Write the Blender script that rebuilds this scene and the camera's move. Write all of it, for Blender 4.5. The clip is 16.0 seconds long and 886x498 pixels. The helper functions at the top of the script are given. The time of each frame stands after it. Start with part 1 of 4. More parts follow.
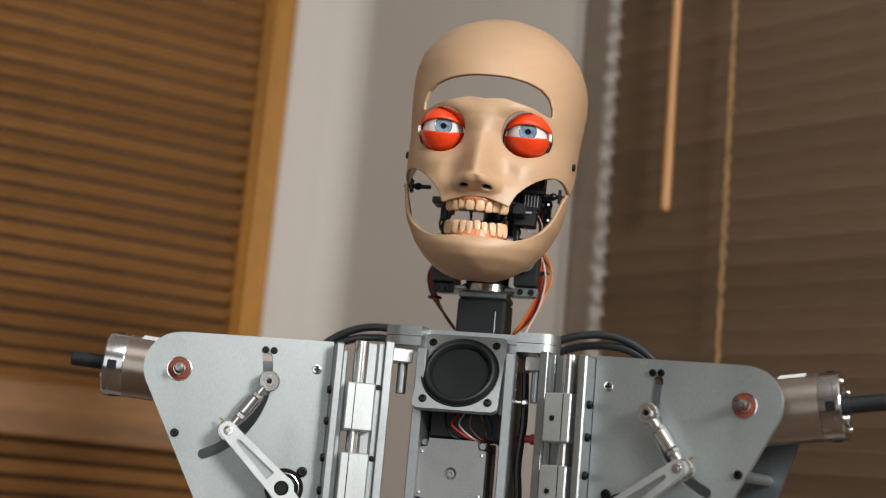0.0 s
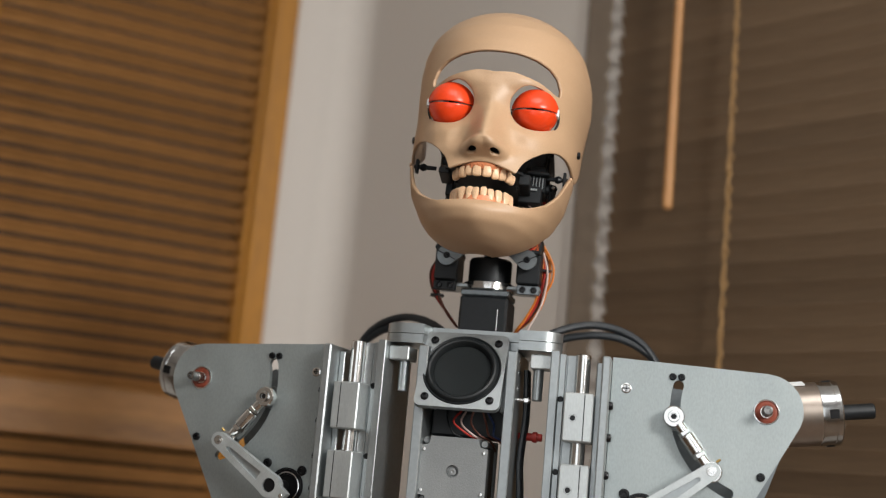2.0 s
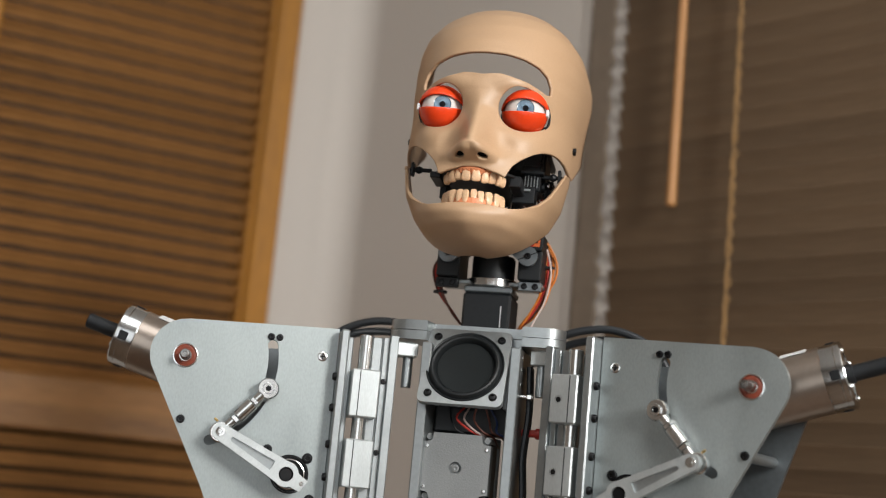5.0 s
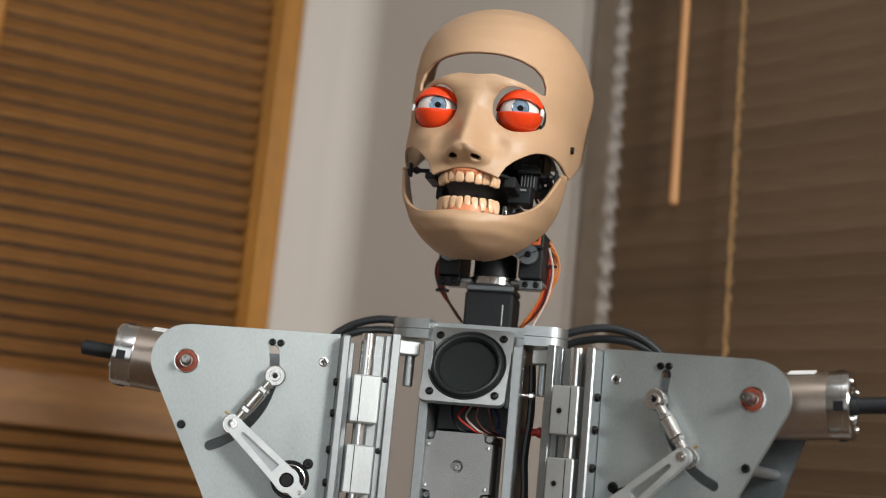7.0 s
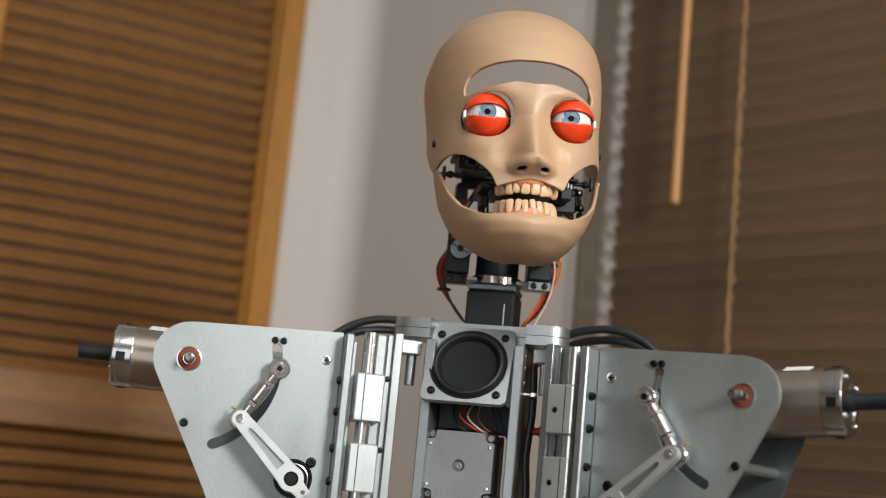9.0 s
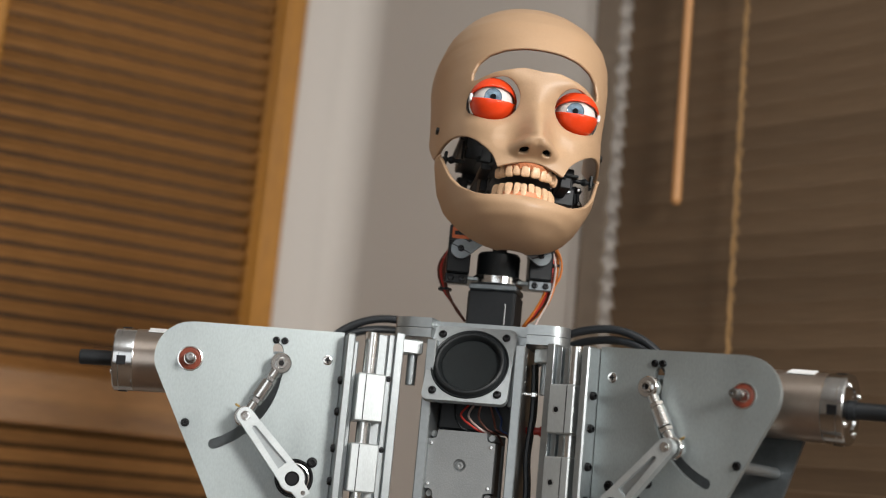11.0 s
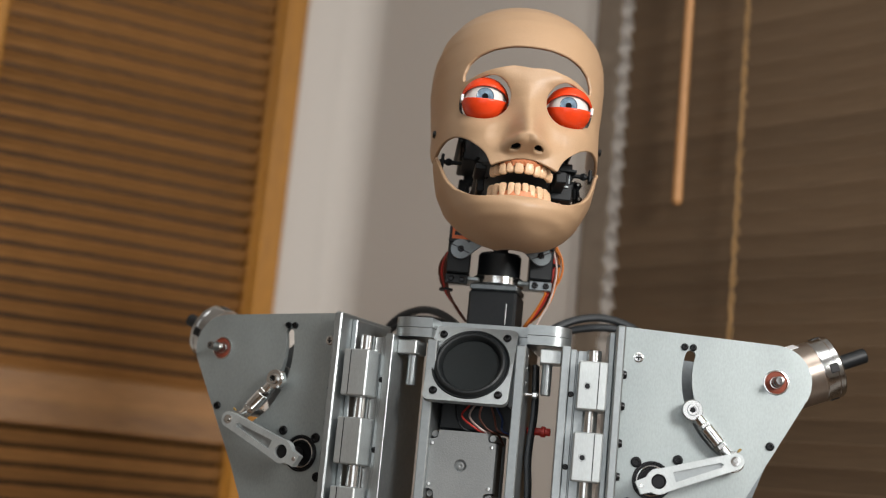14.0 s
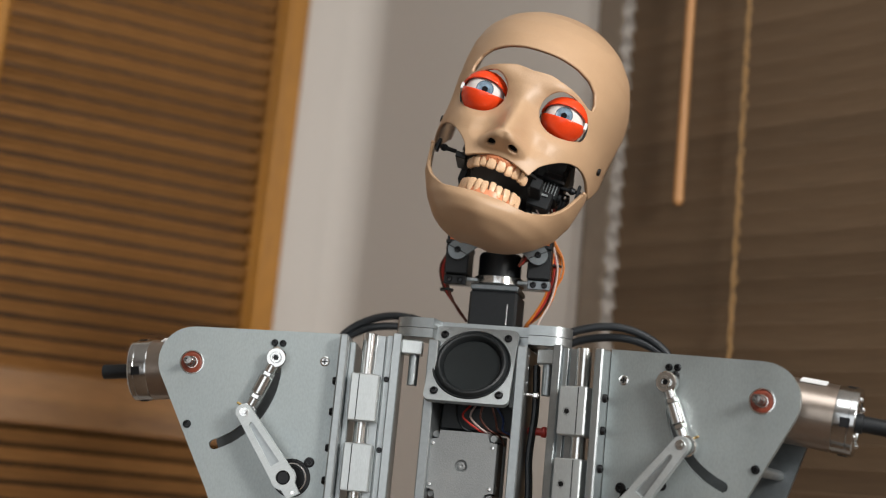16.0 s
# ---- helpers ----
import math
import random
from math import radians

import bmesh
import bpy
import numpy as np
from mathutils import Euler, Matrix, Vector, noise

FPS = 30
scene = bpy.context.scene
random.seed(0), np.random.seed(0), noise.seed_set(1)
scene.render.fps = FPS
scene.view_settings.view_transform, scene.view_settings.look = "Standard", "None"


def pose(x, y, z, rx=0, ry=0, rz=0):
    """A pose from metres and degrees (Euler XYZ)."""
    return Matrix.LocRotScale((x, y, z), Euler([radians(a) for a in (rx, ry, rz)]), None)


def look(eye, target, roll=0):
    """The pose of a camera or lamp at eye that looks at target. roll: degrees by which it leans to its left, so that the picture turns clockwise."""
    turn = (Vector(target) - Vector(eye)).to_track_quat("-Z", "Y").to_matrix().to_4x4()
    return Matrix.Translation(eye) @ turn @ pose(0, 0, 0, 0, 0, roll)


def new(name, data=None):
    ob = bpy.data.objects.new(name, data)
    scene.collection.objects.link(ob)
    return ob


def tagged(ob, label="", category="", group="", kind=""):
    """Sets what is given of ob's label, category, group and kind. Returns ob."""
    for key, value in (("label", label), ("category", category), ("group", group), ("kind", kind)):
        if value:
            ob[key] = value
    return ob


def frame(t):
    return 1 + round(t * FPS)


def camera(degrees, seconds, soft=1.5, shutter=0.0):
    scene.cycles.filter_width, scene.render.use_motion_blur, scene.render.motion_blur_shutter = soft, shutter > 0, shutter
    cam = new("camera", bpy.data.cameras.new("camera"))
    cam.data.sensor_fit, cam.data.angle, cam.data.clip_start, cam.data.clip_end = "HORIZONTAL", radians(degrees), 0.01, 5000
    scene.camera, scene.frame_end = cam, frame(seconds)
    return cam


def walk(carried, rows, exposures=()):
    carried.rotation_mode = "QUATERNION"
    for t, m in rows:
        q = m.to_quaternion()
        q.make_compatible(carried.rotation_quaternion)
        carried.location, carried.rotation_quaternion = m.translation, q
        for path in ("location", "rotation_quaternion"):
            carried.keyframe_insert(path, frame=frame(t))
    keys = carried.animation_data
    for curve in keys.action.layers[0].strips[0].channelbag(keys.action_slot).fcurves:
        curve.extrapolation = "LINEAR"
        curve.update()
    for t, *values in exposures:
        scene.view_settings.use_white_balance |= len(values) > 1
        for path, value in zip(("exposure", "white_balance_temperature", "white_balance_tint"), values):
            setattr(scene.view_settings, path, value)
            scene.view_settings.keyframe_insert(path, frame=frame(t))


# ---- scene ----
cam = camera(36.18, 16.0, 1.2)
EYE = (0.2072, -1.0970, 1.2236)
PATH = [
    (0.0, pose(0.2072, -1.0970, 1.2236, 100.726, -5.043, 11.246)),
    (1.0, pose(0.2072, -1.0970, 1.2236, 100.679, -5.048, 11.288)),
    (2.0, pose(0.2072, -1.0970, 1.2236, 100.625, -5.091, 11.327)),
    (3.0, pose(0.2072, -1.0970, 1.2236, 100.570, -5.153, 11.365)),
    (4.0, pose(0.2072, -1.0970, 1.2236, 100.518, -5.218, 11.404)),
    (5.0, pose(0.2072, -1.0970, 1.2236, 100.471, -5.277, 11.442)),
    (6.0, pose(0.2072, -1.0970, 1.2236, 100.431, -5.325, 11.480)),
    (7.0, pose(0.2072, -1.0970, 1.2236, 100.399, -5.358, 11.516)),
    (8.0, pose(0.2072, -1.0970, 1.2236, 100.375, -5.378, 11.549)),
    (9.0, pose(0.2072, -1.0970, 1.2236, 100.358, -5.387, 11.578)),
    (10.0, pose(0.2072, -1.0970, 1.2236, 100.349, -5.389, 11.603)),
    (11.0, pose(0.2072, -1.0970, 1.2236, 100.345, -5.388, 11.623)),
    (12.0, pose(0.2072, -1.0970, 1.2236, 100.345, -5.388, 11.638)),
    (13.0, pose(0.2072, -1.0970, 1.2236, 100.347, -5.394, 11.650)),
    (14.0, pose(0.2072, -1.0970, 1.2236, 100.350, -5.406, 11.660)),
    (15.0, pose(0.2072, -1.0970, 1.2236, 100.354, -5.425, 11.673)),
    (16.0, pose(0.2072, -1.0970, 1.2236, 100.356, -5.447, 11.694)),
]
cam.data.dof.use_dof = True
cam.data.dof.focus_distance, cam.data.dof.aperture_fstop = 1.10, 3.6
walk(cam, PATH)

# ---- light: a lamp beside the camera and two added, unseen fill lamps ----
world = bpy.data.worlds.new("room_dusk")
scene.world = world
world.use_nodes = True
world.node_tree.nodes["Background"].inputs[0].default_value = (0.9, 0.95, 1.0, 1)
world.node_tree.nodes["Background"].inputs[1].default_value = 0.05


def area_lamp(name, eye, target, size, watts, color):
    data = bpy.data.lights.new(name, "AREA")
    data.shape, data.size, data.size_y = "RECTANGLE", size[0], size[1]
    data.energy, data.color = watts, color
    ob = new(name, data)
    ob.matrix_world = look(eye, target)
    return ob


KEY = area_lamp("softbox_light", (1.45, -1.40, 1.98), (0.0, 0.0, 1.38), (0.55, 0.55), 41, (1.0, 0.992, 0.970))
# broad fill added in front to brighten plates and left wall, source unseen
FILL = area_lamp("window_light", (0.15, -2.75, 1.45), (0.0, 0.1, 1.30), (1.6, 1.7), 12, (0.93, 0.97, 1.0))
# overhead fill added for general brightness, no such panel known
TOP = area_lamp("ceiling_panel_light", (0.3, -1.0, 2.55), (0.3, -1.0, 0.0), (0.9, 0.9), 9, (0.97, 0.985, 1.0))
scene.view_settings.exposure = 0.0


# ---- materials ----
def mat(name, color, rough=0.5, metal=0.0, vary=0.12, scale=40.0, bump=0.0, stretch=(1, 1, 1), spec=0.5, island=0.0, coat=0.0, fine=None, wear=(0.8, 1.25)):
    m = bpy.data.materials.new(name)
    m.use_nodes = True
    nt = m.node_tree
    p = nt.nodes["Principled BSDF"]
    p.inputs["Roughness"].default_value, p.inputs["Metallic"].default_value = rough, metal
    p.inputs["Specular IOR Level"].default_value = spec
    p.inputs["Coat Weight"].default_value = coat
    co = nt.nodes.new("ShaderNodeTexCoord")
    mp = nt.nodes.new("ShaderNodeMapping")
    mp.inputs["Scale"].default_value = stretch
    nt.links.new(co.outputs["Object"], mp.inputs["Vector"])
    big = nt.nodes.new("ShaderNodeTexNoise")
    big.inputs["Scale"].default_value, big.inputs["Detail"].default_value = scale * 0.3, 3
    small = nt.nodes.new("ShaderNodeTexNoise")
    small.inputs["Scale"].default_value, small.inputs["Detail"].default_value = (fine or scale * 6), 4
    for n in (big, small):
        nt.links.new(mp.outputs["Vector"], n.inputs["Vector"])
    mix = nt.nodes.new("ShaderNodeMix")
    mix.data_type = "FLOAT"
    mix.inputs[0].default_value = 0.45
    nt.links.new(big.outputs["Fac"], mix.inputs[2])
    nt.links.new(small.outputs["Fac"], mix.inputs[3])
    ramp = nt.nodes.new("ShaderNodeValToRGB")
    lo = [max(0.0, c * (1 - 1.6 * vary)) for c in color]
    hi = [min(1.0, c * (1 + 1.6 * vary)) for c in color]
    ramp.color_ramp.elements[0].color, ramp.color_ramp.elements[1].color = (*lo, 1), (*hi, 1)
    ramp.color_ramp.elements[0].position, ramp.color_ramp.elements[1].position = 0.3, 0.7
    nt.links.new(mix.outputs[0], ramp.inputs["Fac"])
    out = ramp.outputs["Color"]
    if island:
        info = nt.nodes.new("ShaderNodeObjectInfo")
        hsv = nt.nodes.new("ShaderNodeHueSaturation")
        mr = nt.nodes.new("ShaderNodeMapRange")
        mr.inputs[3].default_value, mr.inputs[4].default_value = 1 - island, 1 + island
        nt.links.new(info.outputs["Random"], mr.inputs[0])
        nt.links.new(mr.outputs[0], hsv.inputs["Value"])
        nt.links.new(out, hsv.inputs["Color"])
        out = hsv.outputs["Color"]
    nt.links.new(out, p.inputs["Base Color"])
    rr = nt.nodes.new("ShaderNodeMapRange")
    rr.inputs[3].default_value, rr.inputs[4].default_value = rough * wear[0], min(1.0, rough * wear[1])
    nt.links.new(big.outputs["Fac"], rr.inputs[0])
    nt.links.new(rr.outputs[0], p.inputs["Roughness"])
    if bump:
        b = nt.nodes.new("ShaderNodeBump")
        b.inputs["Strength"].default_value, b.inputs["Distance"].default_value = 1.0, bump
        nt.links.new(small.outputs["Fac"], b.inputs["Height"])
        nt.links.new(b.outputs["Normal"], p.inputs["Normal"])
    return m


ALU = mat("brushed_aluminium", (0.362, 0.398, 0.397), 0.44, 0.76, 0.085, 60, 0.00002, (1, 1, 0.45), fine=800, wear=(0.55, 1.45))
ALU_EDGE = mat("milled_aluminium", (0.54, 0.57, 0.57), 0.44, 0.75, 0.08, 160, 0.00003, (1, 1, 0.25), fine=1200)
ALU_DARK = mat("anodised_grey", (0.37, 0.395, 0.40), 0.36, 0.85, 0.08, 40, 0.00004)
REAR_GREY = mat("grey_steel", (0.20, 0.22, 0.23), 0.38, 0.8, 0.10, 35, 0.00004)
TURNED = mat("turned_steel", (0.50, 0.51, 0.51), 0.17, 1.0, 0.06, 50, 0.00002)
STEEL = mat("polished_steel", (0.72, 0.72, 0.71), 0.16, 1.0, 0.05, 30)
DARKSTEEL = mat("dark_steel", (0.30, 0.29, 0.28), 0.25, 1.0, 0.08, 60)
CAST = mat("cast_grey_metal", (0.27, 0.28, 0.28), 0.6, 0.6, 0.10, 120, 0.0002)
CHAMP = mat("champagne_anodised", (0.375, 0.318, 0.272), 0.30, 0.9, 0.05, 30)
BLACK = mat("black_plastic", (0.009, 0.0105, 0.012), 0.46, 0.0, 0.2, 60, 0.00005, spec=0.36)
BOLT = mat("black_oxide_bolt", (0.010, 0.010, 0.011), 0.3, 0.5, 0.2, 80)
RUBBER = mat("black_rubber", (0.010, 0.012, 0.013), 0.45, 0.0, 0.15, 90, 0.0001, spec=0.4)
CONE = mat("speaker_cone", (0.007, 0.0095, 0.010), 0.60, 0.0, 0.2, 200, 0.0001, spec=0.28)
CABLE = mat("cable_sheath", (0.016, 0.019, 0.022), 0.45, 0.0, 0.15, 60)
SKIN = mat("tan_plastic_shell", (0.475, 0.305, 0.180), 0.41, 0.0, 0.06, 18, 0.00008, fine=900)
RED = mat("orange_red_gloss_plastic", (0.78, 0.055, 0.010), 0.24, 0.0, 0.05, 60)
SEAL = mat("rust_red_seal", (0.22, 0.045, 0.022), 0.5, 0.0, 0.15, 120)
WHITE = mat("eye_white", (0.72, 0.68, 0.645), 0.12, 0.0, 0.03, 60)
IRIS = mat("grey_blue_iris", (0.155, 0.235, 0.31), 0.15, 0.0, 0.5, 700, 0, (1, 1, 1))
LIMBUS = mat("iris_rim", (0.075, 0.115, 0.155), 0.15, 0.0, 0.2, 300)
PUPIL = mat("pupil_black", (0.008, 0.008, 0.01), 0.08, 0.0, 0.1, 50)
TOOTH = mat("ivory_tooth", (0.78, 0.50, 0.30), 0.26, 0.0, 0.20, 160, 0.0001)
GUM = mat("pink_gum", (0.66, 0.24, 0.11), 0.25, 0.0, 0.18, 160, 0.0002)
PAPER = mat("white_sticker", (0.75, 0.76, 0.76), 0.5, 0.0, 0.05, 60)
WIRE_O = mat("orange_wire", (0.55, 0.16, 0.02), 0.45)
WIRE_B = mat("brown_wire", (0.10, 0.03, 0.018), 0.45)
WIRE_R = mat("red_wire", (0.45, 0.03, 0.02), 0.45)
WIRE_W = mat("white_wire", (0.55, 0.42, 0.38), 0.45)
BLUE = mat("blue_board", (0.02, 0.04, 0.12), 0.4)
ORANGE = mat("orange_label", (0.60, 0.13, 0.03), 0.5)
BRASS = mat("brass", (0.50, 0.34, 0.12), 0.3, 0.9)
WALLM = mat("warm_grey_wall_paint", (0.52, 0.475, 0.43), 0.85, 0.0, 0.03, 4, 0.0003, fine=160)
# wall paint lightened: the stronger light on the west wall is put into it
WALL_LIT = mat("lit_wall_paint", (0.555, 0.51, 0.465), 0.85, 0.0, 0.03, 4, 0.0003, fine=160)
FLOORM = mat("brown_floor", (0.16, 0.10, 0.06), 0.6, 0.0, 0.2, 6)
CEILM = mat("white_ceiling_paint", (0.72, 0.70, 0.67), 0.9, 0.0, 0.03, 4)
POST = mat("honey_wood", (0.37, 0.155, 0.010), 0.6, 0.0, 0.22, 12, 0.0002, (6, 6, 0.6))
SLAT_L = mat("stained_oak_slat", (0.325, 0.153, 0.047), 0.5, 0.0, 0.3, 10, 0.0002, (0.5, 5, 8), island=0.16)
SLAT_R = mat("walnut_slat", (0.140, 0.089, 0.050), 0.55, 0.0, 0.14, 8, 0.0001, (0.4, 5, 8), island=0.10)
BEHIND = mat("dark_window_board", (0.035, 0.025, 0.022), 0.8, 0.0, 0.25, 6)
WAND = mat("tan_wand_wood", (0.42, 0.205, 0.075), 0.45, 0.0, 0.1, 20, 0, (6, 6, 0.5))
CORD = mat("tan_cord", (0.30, 0.175, 0.07), 0.8, 0.0, 0.2, 200, 0.0003)
LACE = mat("beige_fabric", (0.185, 0.142, 0.104), 0.95, 0.0, 0.10, 90, 0.001)


# ---- mesh tools ----
def part(name, bm, material, parent=None, label="", smooth=True):
    me = bpy.data.meshes.new(name)
    bm.normal_update()
    bm.to_mesh(me)
    bm.free()
    me.materials.append(material)
    if smooth:
        for f in me.polygons:
            f.use_smooth = True
        me.set_sharp_from_angle(angle=radians(24))
    ob = new(name, me)
    if parent:
        ob.parent = parent
    if label:
        tagged(ob, label)
    return ob


def moved(bm, m):
    bmesh.ops.transform(bm, matrix=m, verts=bm.verts)
    return bm


def mirrored(bm):
    bmesh.ops.transform(bm, matrix=Matrix.Diagonal((-1, 1, 1, 1)), verts=bm.verts)
    bmesh.ops.reverse_faces(bm, faces=bm.faces)
    return bm


def box(x0, x1, y0, y1, z0, z1, bevel=0.0006, seg=1):
    bm = bmesh.new()
    bmesh.ops.create_cube(bm, size=1)
    bmesh.ops.transform(bm, matrix=Matrix.LocRotScale(((x0 + x1) / 2, (y0 + y1) / 2, (z0 + z1) / 2), None, (abs(x1 - x0), abs(y1 - y0), abs(z1 - z0))), verts=bm.verts)
    if bevel:
        bmesh.ops.bevel(bm, geom=bm.edges[:], offset=bevel, segments=seg, affect="EDGES", profile=0.6)
    return bm


AXIS = {"x": Matrix.Rotation(math.pi / 2, 4, "Y"), "y": Matrix.Rotation(-math.pi / 2, 4, "X"), "z": Matrix.Identity(4)}


def lathe(profile, axis="z", at=(0, 0, 0), n=40):
    """Revolve (radius, height) pairs round the axis; ends on the axis close it."""
    bm = bmesh.new()
    rings = []
    for r, h in profile:
        if r < 1e-7:
            rings.append([bm.verts.new((0, 0, h))])
        else:
            rings.append([bm.verts.new((r * math.cos(2 * math.pi * i / n), r * math.sin(2 * math.pi * i / n), h)) for i in range(n)])
    for a, b in zip(rings, rings[1:]):
        for i in range(n):
            j = (i + 1) % n
            if len(a) == 1 and len(b) > 1:
                bm.faces.new((a[0], b[j], b[i]))
            elif len(b) == 1 and len(a) > 1:
                bm.faces.new((a[i], a[j], b[0]))
            elif len(a) > 1 and len(b) > 1:
                bm.faces.new((a[i], a[j], b[j], b[i]))
    bmesh.ops.recalc_face_normals(bm, faces=bm.faces)
    return moved(bm, Matrix.Translation(at) @ AXIS[axis])


def rod(r, h0, h1, axis="z", at=(0, 0, 0), n=32, c=0.0005):
    return lathe([(0, h0), (r - c, h0), (r, h0 + c), (r, h1 - c), (r - c, h1), (0, h1)], axis, at, n)


def join(*bms):
    out = bmesh.new()
    for b in bms:
        me = bpy.data.meshes.new("tmp")
        b.to_mesh(me)
        b.free()
        out.from_mesh(me)
        bpy.data.meshes.remove(me)
    return out


def prism(outline, holes, y0, y1, bevel=0.0):
    """A plate in the xz plane from y0 (front) to y1, with holes."""
    bm = bmesh.new()
    loops = []
    for loop in [outline] + list(holes):
        vs = [bm.verts.new((x, y0, z)) for x, z in loop]
        loops.append(vs)
        for a, b in zip(vs, vs[1:] + vs[:1]):
            bm.edges.new((a, b))
    bmesh.ops.triangle_fill(bm, use_beauty=True, edges=bm.edges[:], normal=(0, -1, 0))
    front = bm.faces[:]
    ret = bmesh.ops.duplicate(bm, geom=bm.verts[:] + bm.edges[:] + bm.faces[:])
    vm = ret["vert_map"]
    for f in ret["geom"]:
        if isinstance(f, bmesh.types.BMFace):
            f.normal_flip()
    for vs in loops:
        back = [vm[v] for v in vs]
        for v in back:
            v.co.y = y1
        for k in range(len(vs)):
            j = (k + 1) % len(vs)
            bm.faces.new((vs[k], vs[j], back[j], back[k]))
    bmesh.ops.recalc_face_normals(bm, faces=bm.faces)
    return bm


def arc(cx, cz, r, a0, a1, n=16):
    return [(cx + r * math.cos(radians(a0 + (a1 - a0) * i / n)), cz + r * math.sin(radians(a0 + (a1 - a0) * i / n))) for i in range(n + 1)]


def circle(cx, cz, r, n=28):
    return [(cx + r * math.cos(2 * math.pi * i / n), cz + r * math.sin(2 * math.pi * i / n)) for i in range(n)]


def cable(points, r, n=10, steps=10):
    """A round cable along a smooth line through the points."""
    pts = [Vector(p) for p in points]
    line = []
    for i in range(len(pts) - 1):
        p0, p1, p2, p3 = pts[max(i - 1, 0)], pts[i], pts[i + 1], pts[min(i + 2, len(pts) - 1)]
        for k in range(steps):
            t = k / steps
            line.append(0.5 * ((2 * p1) + (p2 - p0) * t + (2 * p0 - 5 * p1 + 4 * p2 - p3) * t * t + (3 * p1 - p0 - 3 * p2 + p3) * t ** 3))
    line.append(pts[-1])
    bm = bmesh.new()
    up = Vector((0.3, 0.9, 0.31)).normalized()
    rings = []
    for i, p in enumerate(line):
        d = (line[min(i + 1, len(line) - 1)] - line[max(i - 1, 0)]).normalized()
        a = d.cross(up).normalized()
        b = d.cross(a)
        rings.append([bm.verts.new(p + r * (math.cos(2 * math.pi * k / n) * a + math.sin(2 * math.pi * k / n) * b)) for k in range(n)])
    for a, b in zip(rings, rings[1:]):
        for k in range(n):
            bm.faces.new((a[k], a[(k + 1) % n], b[(k + 1) % n], b[k]))
    bm.faces.new(rings[0])
    bm.faces.new(list(reversed(rings[-1])))
    bmesh.ops.recalc_face_normals(bm, faces=bm.faces)
    return bm


def bolt_head(r=0.0033, h=0.002, at=(0, 0, 0), axis="y"):
    """A low domed cap screw, head towards -axis side for y."""
    return lathe([(0, -h * 0.35), (r * 0.42, -h * 0.35), (r * 0.5, -h), (r * 0.8, -h * 0.95), (r, -h * 0.45), (r, 0.0003), (0, 0.0003)], axis, at, 20)


# ---- the room: two walls that meet in a corner behind the robot ----
CORNER = Vector((-0.40, 0.913, 0))
DIR_L = Vector((-0.766, -0.643, 0)).normalized()
DIR_R = Vector((0.83, -0.56, 0)).normalized()
IN_L = Vector((-DIR_L.y, DIR_L.x, 0)) * 1.0
IN_L = IN_L if IN_L.y < 0 else -IN_L
IN_R = Vector((-DIR_R.y, DIR_R.x, 0))
IN_R = IN_R if IN_R.y < 0 else -IN_R


def on_wall(d, inward):
    """Pose whose x runs along the wall from the corner, -y into the room, z up."""
    return Matrix(((d.x, -inward.x, 0, CORNER.x), (d.y, -inward.y, 0, CORNER.y), (0, 0, 1, 0), (0, 0, 0, 1)))


POSE_L, POSE_R = on_wall(-DIR_L, IN_L), on_wall(DIR_R, IN_R)


def wall_piece(name, pose_m, x0, x1, z0, z1, holes, material, label):
    bm = prism([(x0, z0), (x1, z0), (x1, z1), (x0, z1)], holes, 0.0, 0.15)
    ob = part(name, bm, material, None, label, smooth=False)
    ob.matrix_world = pose_m
    return tagged(ob, label, "wall", kind="structure")


def rect(x0, x1, z0, z1):
    return [(x0, z0), (x1, z0), (x1, z1), (x0, z1)]


wall_piece("wall_west", POSE_L, -4.0, 0.0, 0.0, 2.6, [rect(-0.60, -0.125, 0.85, 2.15)], WALL_LIT, "painted wall with its light put into the colour, around a blind-covered window")
wall_piece("wall_east", POSE_R, 0.0, 4.0, 0.0, 2.6, [rect(0.56, 2.05, 0.75, 2.2)], WALLM, "warm grey painted wall beside a dark wooden blind")


def soft_corner(reach):
    """Added fillet in the corner between the two walls; its bend softens the light step."""
    bm = bmesh.new()
    a, b, c = CORNER + reach * DIR_L + 0.001 * IN_L, CORNER + 0.001 * (IN_L + IN_R), CORNER + reach * DIR_R + 0.001 * IN_R
    line = [(1 - u) ** 2 * a + 2 * u * (1 - u) * b + u * u * c for u in [k / 12 for k in range(13)]] + [CORNER + 0.004 * DIR_R]
    lo, hi = [bm.verts.new((p.x, p.y, 0.001)) for p in line], [bm.verts.new((p.x, p.y, 2.599)) for p in line]
    for k in range(len(line)):
        q = (k + 1) % len(line)
        bm.faces.new((lo[k], lo[q], hi[q], hi[k]))
    bmesh.ops.recalc_face_normals(bm, faces=bm.faces)
    tagged(part("trim_cove", bm, WALL_LIT), "added fillet that softens the light step between two walls", "wall", kind="structure")


soft_corner(0.045)
END_L, END_R, BACK = CORNER + 4 * DIR_L, CORNER + 4 * DIR_R, Vector((-0.3, -4.4, 0))
for wname, a, b in (("wall_south", END_L, BACK), ("wall_back", BACK, END_R)):
    d = (b - a).normalized()
    nrm = Vector((d.y, -d.x, 0))
    m = Matrix(((d.x, nrm.x, 0, a.x), (d.y, nrm.y, 0, a.y), (0, 0, 1, 0), (0, 0, 0, 1)))
    ob = part(wname, box(-0.1, (b - a).length + 0.1, 0.0, 0.15, 0.0, 2.6, 0), WALLM, smooth=False)
    ob.matrix_world = m
    tagged(ob, "plain warm grey painted room wall", "wall", kind="structure")


